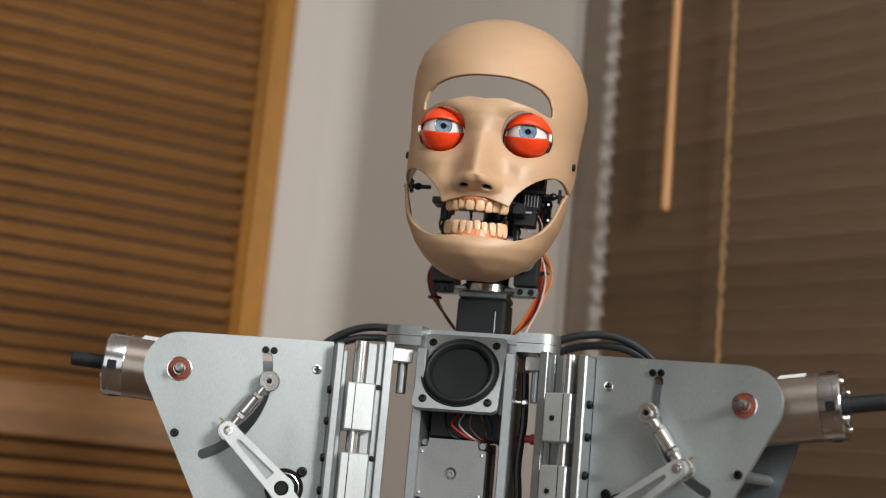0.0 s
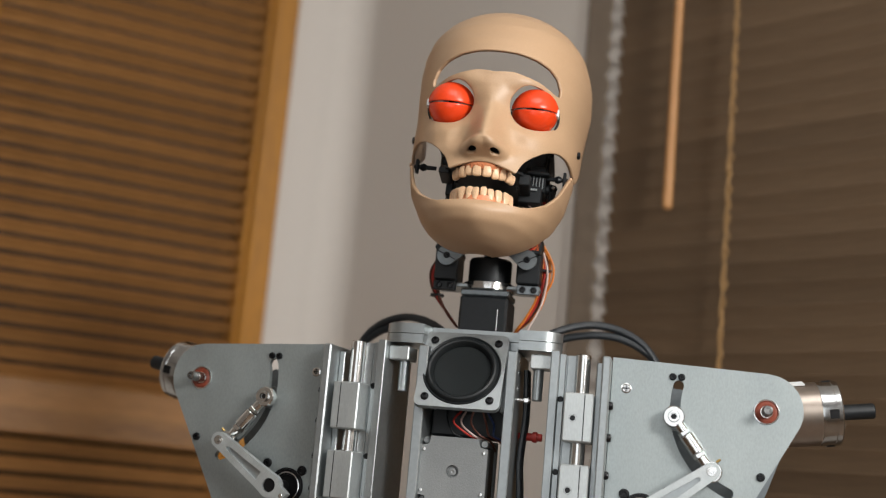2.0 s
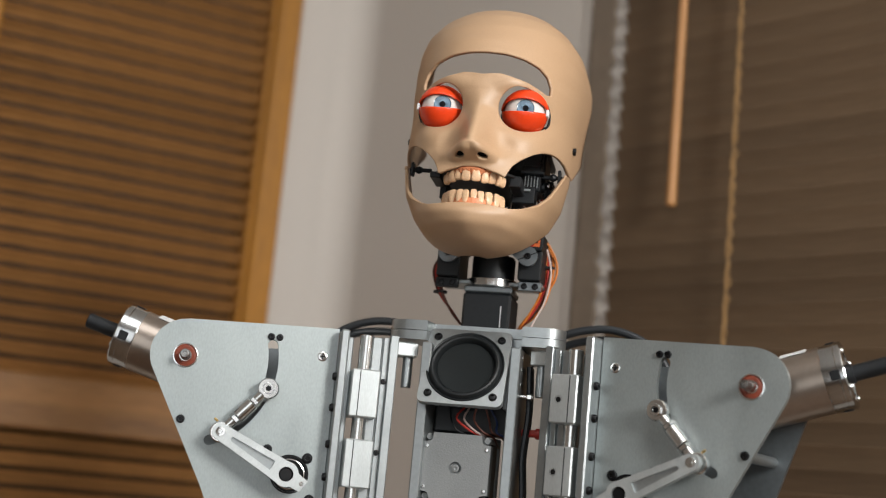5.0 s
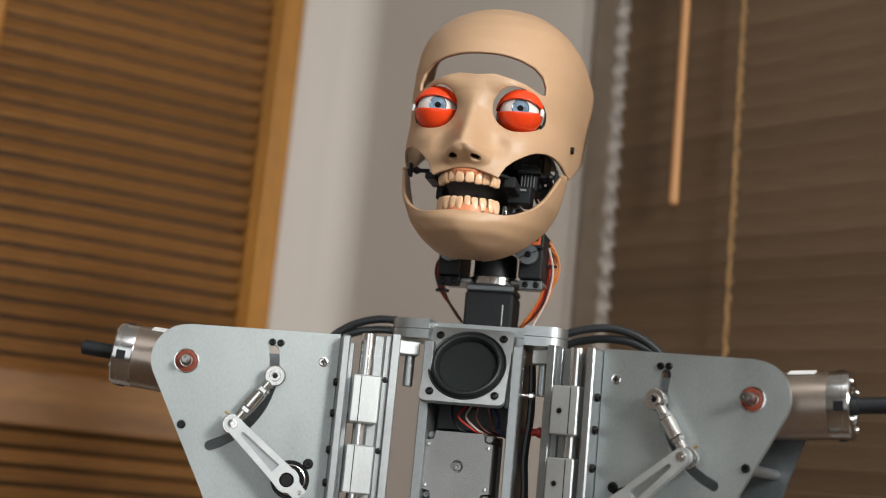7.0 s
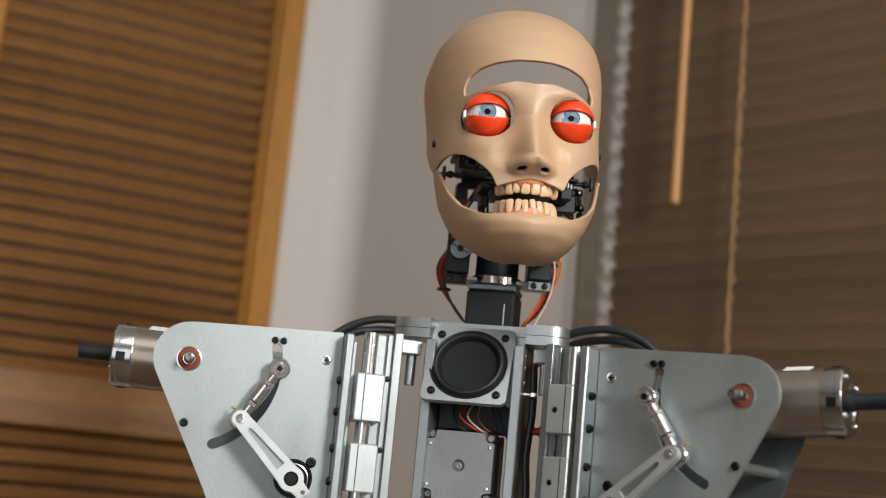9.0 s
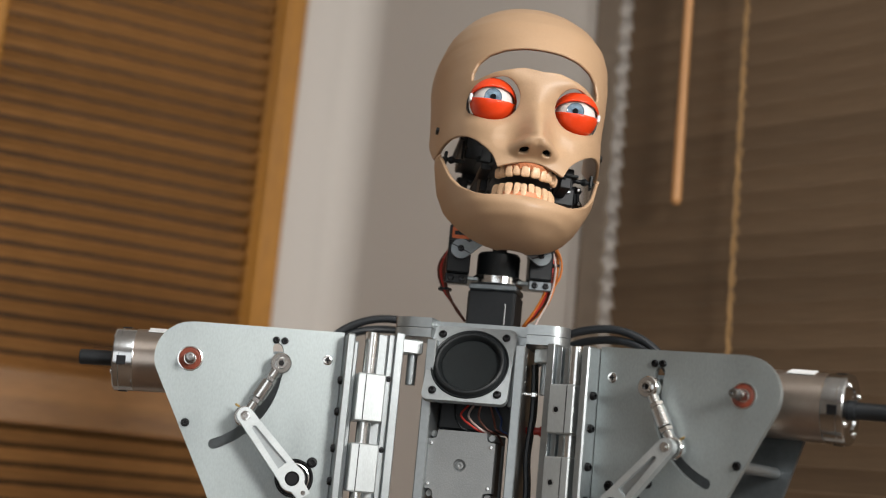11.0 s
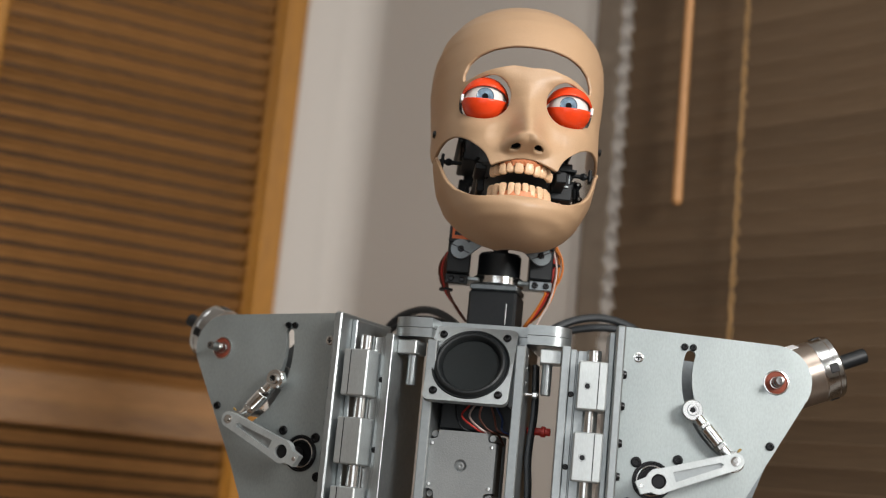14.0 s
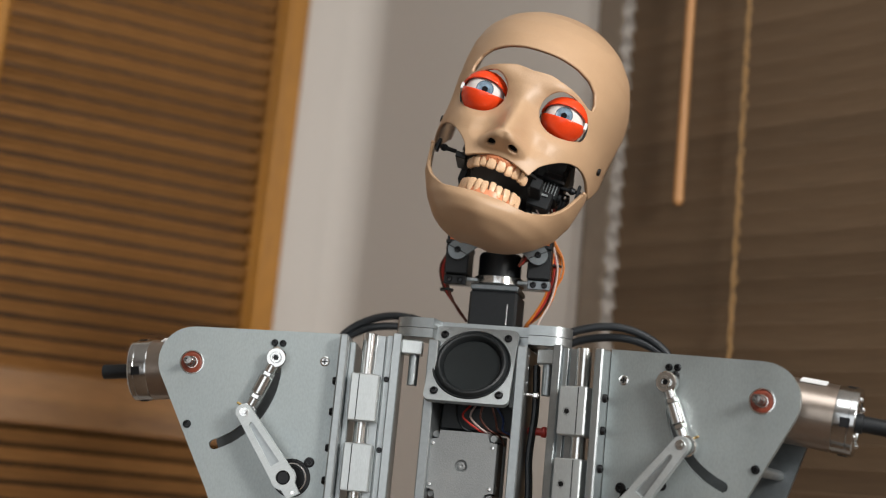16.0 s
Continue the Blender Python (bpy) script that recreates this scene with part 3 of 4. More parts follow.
    for i, z0 in enumerate((1.2768, 1.2205, 1.164)):
        blk = add("bearing_block", join(box(-0.1046, -0.0815, -0.0270, 0.008, z0, z0 + 0.0385, 0.0010)), ALU_EDGE, plate, "machined aluminium bearing block")
        add("groove", box(-0.0982, -0.0974, -0.02712, -0.0268, z0 + 0.0008, z0 + 0.0377, 0), BLACK, blk)
        if s < 0:
            add("tapped_hole", lathe([(0.0030, -0.0001), (0.0022, 0.0006), (0.0022, -0.00005), (0, -0.00005)], "y", (-0.0892, -0.02705, z0 + 0.0185), 20), BOLT, blk)
        add("retaining_ring", lathe([(0.0062, 0), (0.0095, 0), (0.0095, 0.0006), (0.0062, 0.0006)], "z", (-0.0935, -0.009, z0 + 0.0384), 24), STEEL, blk)
    for bx, bz, r in ((-0.1718, 1.3349, 0.0029), (-0.1650, 1.3349, 0.0029), (-0.2361, 1.2618, 0.0034), (-0.1324, 1.2402, 0.0042), (-0.1650, 1.2445, 0.0040), (-0.1275, 1.208, 0.0040)):
        add("cap_screw", bolt_head(r, 0.0024, (bx, YP, bz)), BOLT, plate)
    cs = add("cross_screw", bolt_head(0.0040, 0.0007, (-0.1288, YP, 1.3232)), STEEL, plate)
    # black bars laid on the head give the cross recess its shade
    add("cross_recess", join(box(-0.1313, -0.1263, YP - 0.0009, YP - 0.0004, 1.3227, 1.3237, 0), box(-0.1293, -0.1283, YP - 0.00085, YP - 0.0004, 1.3207, 1.3257, 0)), BOLT, cs)
    add("pivot_bearing", join(lathe([(0.0100, 0.003), (0.0100, -0.0006), (0.0090, -0.0008), (0.0086, 0.0002)], "y", (PIV[0], YP, PIV[1]), 36), lathe([(0.0052, 0.0002), (0.0048, -0.0010), (0.0036, -0.0012), (0.0034, 0.003)], "y", (PIV[0], YP, PIV[1]), 30)), STEEL, plate)
    add("seal_ring", lathe([(0.0087, 0.0006), (0.0070, -0.0002), (0.0052, 0.0004), (0.0050, 0.002), (0.0087, 0.002)], "y", (PIV[0], YP, PIV[1]), 36), SEAL, plate)
    add("pivot_pin", lathe([(0.0043, 0.004), (0.0043, -0.0085), (0.0036, -0.0095), (0.0035, -0.0180), (0.0031, -0.0188), (0.0017, -0.0190), (0.0015, -0.0165), (0, -0.0165)], "y", (PIV[0], YP, PIV[1]), 24), DARKSTEEL, plate)
    add("drive_bearing", join(lathe([(0.0155, 0.004), (0.0155, -0.0008), (0.0142, -0.0008), (0.0140, 0.001), (0.0122, 0.001), (0.0120, -0.0004), (0.0098, -0.0004), (0.0095, 0.002), (0, 0.002)], "y", (-0.1455, YP, 1.2265), 40)), BOLT, plate)
    add("bearing_ring", lathe([(0.0122, 0.001), (0.0122, -0.0010), (0.0114, -0.0012), (0.0108, -0.0010), (0.0108, 0.001)], "y", (-0.1455, YP, 1.2265), 40), STEEL, plate)

    # crank lever on the drive shaft
    lv = new("crank_lever")
    lv.parent = ROBOT

    def at0(name, bm, m_, parent, label=""):
        return part(name, M(bm), m_, parent, label)

    n_out = arc(LEVER_R, 0, 0.0066, -100, 100, 12) + [(0.012, 0.0088)] + arc(0, 0, 0.0100, 70, 140, 5) + [(-0.016, 0.0060), (-0.0175, -0.0045)] + arc(0, 0, 0.0100, 215, 290, 5) + [(0.012, -0.0088)]
    pocket = [(0.0125, 0.0040), (0.0125, -0.0040), (0.0500, -0.0018), (0.0515, 0.0), (0.0500, 0.0018)]
    at0("lever_body", prism(n_out, [pocket, circle(0, 0, 0.0058, 24)], -0.0085, -0.0015), ALU_EDGE, lv)
    at0("pocket_web", prism([(0.011, 0.0050), (0.011, -0.0050), (0.052, -0.0030), (0.052, 0.0030)], [], -0.0058, -0.0040), ALU_DARK, lv)
    at0("drive_shaft", lathe([(0, -0.0072), (0.0045, -0.0072), (0.0056, -0.0062), (0.0056, 0.018), (0, 0.018)], "y", n=24), BOLT, lv)
    at0("joint_pin", lathe([(0, -0.0100), (0.0016, -0.0100), (0.0018, -0.0090), (0.0036, -0.0092), (0.0040, -0.0085), (0.0040, 0.0060), (0, 0.0060)], "y", (LEVER_R, 0, 0), 20), STEEL, lv)
    at0("clamp_screw", rod(0.0018, -0.0088, -0.0080, "y", (-0.0140, 0, -0.0002), 12, 0.0002), STEEL, lv)
    # turnbuckle link from the lever to the arm
    ln = new("link_rod")
    ln.parent = ROBOT
    for x in (0.0, LINK_R):
        at0("rod_end", join(lathe([(0.0042, -0.0036), (0.0076, -0.0036), (0.0084, -0.0026), (0.0084, 0.0026), (0.0076, 0.0036), (0.0042, 0.0036), (0.0042, -0.0036)], "y", (x, 0, 0), 28)), STEEL, ln)
    at0("rod_neck", join(rod(0.0044, 0.0065, 0.0135, "x", n=16), rod(0.0044, LINK_R - 0.0135, LINK_R - 0.0065, "x", n=16)), STEEL, ln)
    at0("turnbuckle", join(rod(0.0055, 0.0135, 0.0170, "x", n=6, c=0.0003), rod(0.0059, 0.0175, 0.0335, "x", n=24, c=0.0005), rod(0.0055, 0.0340, 0.0372, "x", n=6, c=0.0003)), STEEL, ln)
    at0("ball_bush", lathe([(0.0025, -0.0040), (0.0038, -0.0036), (0.0042, 0.0), (0.0038, 0.0036), (0.0025, 0.0040)], "y", (LINK_R, 0, 0), 20), BRASS, ln)
    at0("grease_nipple", rod(0.0010, 0.0074, 0.0115, "z", (0.004, 0, -0.0), 10), BRASS, ln)
    # swinging gearmotor carried by an arm behind the plate
    mo = new("arm_motor")
    mo.parent = ROBOT
    yc = 0.0385
    lean = Matrix.Translation((0, yc, 0)) @ Matrix.Rotation(radians(-6), 4, "Z") @ Matrix.Translation((0, -yc, 0))

    def axial(name, bm, m_, parent, label=""):
        return at0(name, moved(bm, lean), m_, parent, label)

    axial("gearbox_body", lathe([(0, 0.012), (0.0258, 0.012), (0.0258, -0.044), (0, -0.044)], "x", (0, yc, 0), 56), CHAMP, mo, "champagne anodised gearbox tube")
    axial("end_collar", lathe([(0.0258, -0.0435), (0.0260, -0.0440), (0.0261, -0.0450), (0.0261, -0.0545), (0.0264, -0.0550), (0.0264, -0.0590), (0.0258, -0.0600), (0.0165, -0.0602), (0.0165, -0.0590), (0, -0.0590)], "x", (0, yc, 0), 56), TURNED, mo, "polished steel end collar")
    for k in range(4):
        a = k * math.pi / 2 + 0.1
        axial("collar_notch", moved(box(-0.0562, -0.0488, -0.0036, 0.0036, -0.0010, 0.0006, 0.0003), Matrix.Translation((0, yc, 0)) @ Matrix.Rotation(a, 4, "X") @ Matrix.Translation((0, 0, 0.0261))), BOLT, mo)
        axial("collar_screw", bolt_head(0.0024, 0.0016, (-0.0602, yc + 0.0205 * math.cos(a + 0.5), 0.0205 * math.sin(a + 0.5)), "x"), STEEL, mo)
    axial("output_shaft", lathe([(0, -0.0590), (0.0075, -0.0590), (0.0075, -0.0635), (0.0063, -0.0640), (0.0063, -0.0890), (0.0056, -0.0898), (0, -0.0898)], "x", (0, yc, 0), 28), BLACK, mo, "black output shaft")
    stick = moved(box(-0.034, -0.014, -0.0065, 0.0065, -0.0003, 0.0003, 0), Matrix.Translation((0, yc, 0)) @ Matrix.Rotation(radians(18), 4, "X") @ Matrix.Translation((0, 0, 0.0260)))
    axial("paper_label", stick, PAPER, mo)
    at0("swing_arm", prism(circle(0, 0, 0.0125, 24)[6:19] + [(0.0745, -0.009), (0.082, 0.0), (0.0745, 0.009)], [], 0.0005, 0.0065), ALU_DARK, mo)
    at0("yoke", join(box(-0.012, 0.014, 0.0065, 0.014, -0.018, 0.018, 0.001)), ALU_DARK, mo)
    at0("arm_bolt", join(lathe([(0, -0.0185), (0.0026, -0.0185), (0.0028, -0.0205), (0.0042, -0.0205), (0.0046, -0.0198), (0.0046, -0.0160), (0.0062, -0.0158), (0.0062, -0.0142), (0.0030, -0.0142), (0.0030, 0.0050), (0, 0.0050)], "y", (ARM_R, YP + 0.004, 0), 24)), STEEL, mo)
    # black hex disc stands for the shade in the bolt's socket
    at0("hex_socket", rod(0.0024, -0.0190, -0.0186, "y", (ARM_R, YP + 0.004, 0), 6, 0), BOLT, mo)
    return fr, plate, lv, ln, mo


# ---- head: a hollow mask, a hinged jaw, eyes and lids ----
HEAD_AT = (-0.0046, 0.0820, 1.4798)
EYES = ((-0.0343, -0.1355, 0.0526), (0.0343, -0.1355, 0.0526))
JAW_AT = (0.0, -0.090, 0.013)


def curve(pairs):
    xs, ys = [p[0] for p in pairs], [p[1] for p in pairs]
    fine = np.linspace(xs[0], xs[-1], 400)
    rough = np.interp(fine, xs, ys)
    k = np.hanning(15)
    pad = np.concatenate([np.full(7, rough[0]), rough, np.full(7, rough[-1])])
    soft = np.convolve(pad, k / k.sum(), "valid")
    return lambda v: float(np.interp(v, fine, soft))


WIDE = curve([(-0.0645, 0.012), (-0.0615, 0.024), (-0.0555, 0.0345), (-0.0475, 0.044), (-0.035, 0.0540), (-0.015, 0.0645), (0.010, 0.0705), (0.032, 0.0716), (0.06, 0.0724), (0.082, 0.0748), (0.101, 0.0768), (0.117, 0.0762), (0.132, 0.0706), (0.145, 0.0600), (0.157, 0.0445), (0.166, 0.026), (0.1703, 0.004)])
FRONT = curve([(-0.0645, -0.115), (-0.0615, -0.138), (-0.0555, -0.153), (-0.046, -0.1655), (-0.037, -0.169), (-0.028, -0.167), (-0.010, -0.1665), (0.010, -0.1635), (0.030, -0.158), (0.050, -0.1545), (0.066, -0.158), (0.078, -0.1585), (0.093, -0.155), (0.112, -0.1455), (0.130, -0.1315), (0.145, -0.115), (0.157, -0.096), (0.166, -0.072), (0.1703, -0.050)])
NOSE_H = curve([(-0.003, 0.0), (0.001, 0.003), (0.004, 0.0110), (0.007, 0.0185), (0.012, 0.0234), (0.018, 0.0224), (0.028, 0.0168), (0.040, 0.0104), (0.052, 0.0056), (0.064, 0.0018), (0.075, 0.0)])
NOSE_W = curve([(-0.002, 0.0150), (0.006, 0.0145), (0.014, 0.0122), (0.028, 0.0108), (0.045, 0.0118), (0.06, 0.0165)])
ROUND = curve([(-0.065, 0.41), (0.0, 0.42), (0.030, 0.48), (0.060, 0.58), (0.090, 0.69), (0.171, 0.74)])
CHEEK = curve([(0.0, -0.0024), (0.010, -0.0030), (0.020, -0.0058), (0.0268, -0.0085), (0.0283, -0.0040), (0.0315, 0.0022), (0.038, 0.0092), (0.0445, 0.0148), (0.052, 0.0196), (0.058, 0.0222), (0.063, 0.0228), (0.067, 0.0210), (0.0692, 0.0180), (0.071, 0.0170), (0.080, 0.0170)])
JAWTOP = curve([(0.0, -0.0300), (0.010, -0.0302), (0.024, -0.0312), (0.033, -0.0312), (0.040, -0.0293), (0.0460, -0.0264), (0.0525, -0.0220), (0.058, -0.0150), (0.0613, -0.0082), (0.0645, 0.0008), (0.067, 0.0090), (0.0685, 0.0160), (0.080, 0.0185)])
SLOT_TOP = curve([(0.0, 0.0984), (0.0157, 0.0982), (0.032, 0.0960), (0.0430, 0.0924), (0.0500, 0.0866), (0.0535, 0.0770)])
SLOT_LOW = curve([(0.0, 0.0768), (0.008, 0.0778), (0.015, 0.0784), (0.026, 0.0758), (0.038, 0.0738), (0.044, 0.0720), (0.0500, 0.0700), (0.0535, 0.0715)])


def bump(d, r):
    return max(0.0, 1 - (d / r) ** 2) ** 2


def face(a, z):
    """The mask's outer surface at the angle a (-1..1 from ear to ear) and the height z."""
    w, f = WIDE(z), FRONT(z)
    back = 0.006 * min(1.0, max(0.0, (z - 0.015) / 0.03)) - 0.95 * max(0.0, 0.015 - z)
    back -= 0.010 * min(1.0, max(0.0, (0.115 - z) / 0.035)) * min(1.0, max(0.0, (z - 0.015) / 0.03))
    back -= 0.038 * min(1.0, max(0.0, (z - 0.112) / 0.040))
    phi = a * math.pi / 2
    x = w * math.sin(phi)
    c = max(math.cos(phi), 0.0)
    y = back + (f - back) * c ** ROUND(z)
    ax = abs(x)
    y -= NOSE_H(z) * math.exp(-((ax / NOSE_W(z)) ** 2) * 1.15)
    # wings of the nose, brow ridge, sockets, cheekbones, chin, lip roll
    y -= 0.0070 * bump(math.hypot(ax - 0.0105, (z - 0.0085) * 1.1), 0.0112)
    y -= 0.0035 * bump(math.hypot((ax - 0.030) * 0.55, z - 0.0715), 0.013)
    y += 0.0034 * bump(math.hypot(ax - 0.022, z - 0.048), 0.026)
    y += 0.0045 * bump(math.hypot(ax - 0.036, z - 0.050), 0.027)
    y -= 0.0040 * bump(math.hypot((ax - 0.046) * 0.8, z - 0.030), 0.020)
    y -= 0.0035 * bump(math.hypot(x * 0.6, z + 0.042), 0.016)
    y += 0.0025 * bump(math.hypot(x * 0.35, z + 0.027), 0.008)
    y += 0.0030 * bump(math.hypot(ax - 0.020, z - 0.018), 0.014)
    y += 0.0018 * bump(math.hypot((ax - 0.056) * 0.9, z - 0.098), 0.030)
    y += 0.0016 * min(1.0, max(0.0, (-0.030 - z) / 0.02)) * noise.noise(Vector((x * 55, z * 70, 2.0)))
    return Vector((x, y, z))


def f_mask(p):
    """Negative where the upper mask is open."""
    ax, z = abs(p.x), p.z
    e = math.hypot(ax - 0.0343, (z - 0.0520) * 1.08) - 0.0197
    s = -min(SLOT_TOP(ax) - z, z - SLOT_LOW(ax), (0.0532 - ax) * 1.5)
    b = z - CHEEK(ax)
    # the lower edge climbs behind the hinge
    b = min(b, (z - 0.0150 - (p.y + 0.070) * 0.50) * 0.9)
    n = math.hypot((ax - 0.0092) * 0.66, (z - 0.0038) * 1.65) - 0.0028
    n = n if p.y < -0.164 else 1
    return min(e, s, b, n)


def f_jaw(p):
    ax, z = abs(p.x), p.z
    top = JAWTOP(ax) - z
    rear = -0.075 - max(0.0, -0.030 - z) * 1.15 - p.y
    return min(top, rear)


def shell(f, z0, z1, nz, na, spread):
    """A sheet of the face where f is positive, its rims drawn onto f = 0."""
    bm = bmesh.new()
    pars, grid = {}, []
    for j in range(nz + 1):
        t = j / nz
        z = z0 + (z1 - z0) * t
        row = []
        for i in range(na + 1):
            u = -1 + 2 * i / na
            u = math.copysign(abs(u) ** spread, u)
            p = face(u, z)
            v = bm.verts.new(p)
            pars[v] = [u, z, f(p)]
            row.append(v)
        grid.append(row)
    du, dz = 0.002, 0.0003
    faces = []
    for a, b in zip(grid, grid[1:]):
        for i in range(na):
            q = (a[i], a[i + 1], b[i + 1], b[i])
            if sum(pars[v][2] > 0 for v in q) >= 2 and any(pars[v][2] > 0 for v in q):
                faces.append(bm.faces.new(q))
    edge = {v for fc in faces for v in fc.verts if pars[v][2] <= 0}
    rim = {v for e in bm.edges if e.is_boundary for v in e.verts}
    for v in edge | {v for v in rim if abs(pars[v][2]) < 0.0012}:
        u, z, val = pars[v]
        for _ in range(7):
            val = f(face(u, z))
            if abs(val) < 2e-5:
                break
            fu = (f(face(u + du, z)) - f(face(u - du, z))) / (2 * du)
            fz = (f(face(u, z + dz)) - f(face(u, z - dz))) / (2 * dz)
            # step in metres, the width standing for u
            su = 0.07
            g2 = (fu / su) ** 2 + fz ** 2
            if g2 < 1e-3:
                break
            k = max(-0.0012, min(0.0012, val / g2 ** 0.5)) / g2 ** 0.5
            u -= k * fu / su / su
            z -= k * fz
            u = max(-1, min(1, u))
        if abs(val) < 0.0006:
            v.co = face(u, z)
    loose = [v for v in bm.verts if not v.link_faces]
    bmesh.ops.delete(bm, geom=loose, context="VERTS")
    bmesh.ops.recalc_face_normals(bm, faces=bm.faces)
    probe = max(bm.faces, key=lambda fc: -fc.calc_center_median().y)
    if probe.normal.y > 0:
        bmesh.ops.reverse_faces(bm, faces=bm.faces)
    return bm


def thicken(ob, t):
    mod = ob.modifiers.new("thickness", "SOLIDIFY")
    mod.thickness, mod.offset = t, -1


def tooth_bm(w, h, d, down):
    """One tooth: a tapered rounded block, root at z = 0."""
    bm = bmesh.new()
    bmesh.ops.create_cube(bm, size=1)
    bmesh.ops.subdivide_edges(bm, edges=bm.edges[:], cuts=3, use_grid_fill=True)
    for v in bm.verts:
        x, y, z = v.co * 2
        r = (abs(x) ** 4 + abs(y) ** 4 + abs(z) ** 4) ** 0.25
        x, y, z = x / r, y / r, z / r
        k = (1 + z) / 2
        v.co = (x * w / 2 * (0.72 + 0.30 * k), y * d / 2 * (1.05 - 0.5 * k) - 0.0006 * (1 - (2 * k - 1) ** 2), (-1 if down else 1) * (k * h - 0.001))
    if down:
        bmesh.ops.reverse_faces(bm, faces=bm.faces)
    return bm


def arch(n_side, half, depth, y_front, widths):
    """Places along a dental arch: x, y and the turn in degrees, from one side to the other."""
    spots = []
    run = 0.0
    total = sum(widths)
    for w in widths:
        run += w / 2
        q = 1.35 * run / total
        spots.append((half * math.sin(q) / math.sin(1.35), y_front + depth * (1 - math.cos(q)), math.degrees(q) * 0.8, w))
        run += w / 2
    return [(-a, b, -c, w) for a, b, c, w in reversed(spots)] + spots


def gum_bm(half, depth, y_front, z0, z1):
    bm = bmesh.new()
    rings = []
    n = 48
    for i in range(n + 1):
        t = -1 + 2 * i / n
        x = half * t * (1 - 0.08 * abs(t) ** 3)
        y = y_front + depth * abs(t) ** 2.4
        wob = 0.0006 * math.cos(i * 1.9)
        prof = [(0.0030, z0), (-0.0022, z0 + wob), (-0.0040, z0 + (z1 - z0) * 0.35 + wob), (-0.0028, z1 + wob), (0.0040, z1), (0.0050, (z0 + z1) / 2)]
        rings.append([bm.verts.new((x, y + dy, z)) for dy, z in prof])
    for a, b in zip(rings, rings[1:]):
        for k in range(6):
            bm.faces.new((a[k], a[(k + 1) % 6], b[(k + 1) % 6], b[k]))
    bm.faces.new(rings[0]), bm.faces.new(rings[-1][::-1])
    bmesh.ops.recalc_face_normals(bm, faces=bm.faces)
    return bm


def lid_bm(r, a0, a1):
    """Part of a thin ball shell between two half planes through the x axis; degrees of elevation at the front."""
    bm = bmesh.new()
    n, k = 28, 20
    rows = []
    for i in range(n + 1):
        e = radians(a0 + (a1 - a0) * i / n)
        row = []
        for j in range(k + 1):
            q = radians(-84 + 168 * j / k)
            row.append(bm.verts.new((r * math.sin(q), -r * math.cos(q) * math.cos(e), r * math.cos(q) * math.sin(e))))
        rows.append(row)
    for a, b in zip(rows, rows[1:]):
        for j in range(k):
            bm.faces.new((a[j], a[j + 1], b[j + 1], b[j]))
    bmesh.ops.recalc_face_normals(bm, faces=bm.faces)
    if sum(fc.normal.dot(fc.calc_center_median()) for fc in bm.faces) < 0:
        bmesh.ops.reverse_faces(bm, faces=bm.faces)
    return bm


def eyeball():
    ob = new("eyeball")
    ob.parent = ROBOT
    R_ = 0.0166
    c = math.asin(0.0069 / R_)
    part("sclera", lathe([(R_ * math.sin(a), -R_ * math.cos(a)) for a in np.linspace(c, math.pi, 30)], "y", n=48), WHITE, ob)
    part("iris", lathe([(0.0069, -R_ * math.cos(c)), (0.0050, -R_ * math.cos(c) + 0.0003), (0.0024, -R_ * math.cos(c) + 0.0006), (0.0023, -R_ * math.cos(c) + 0.0010)], "y", n=48), IRIS, ob)
    part("limbus", lathe([(0.0072, -R_ * math.cos(c) + 0.0002), (0.0069, -R_ * math.cos(c) - 0.0002), (0.0064, -R_ * math.cos(c))], "y", n=48), LIMBUS, ob)
    part("pupil", lathe([(0.0025, -R_ * math.cos(c) + 0.0005), (0, -R_ * math.cos(c) + 0.0005)], "y", n=32), PUPIL, ob)
    return ob


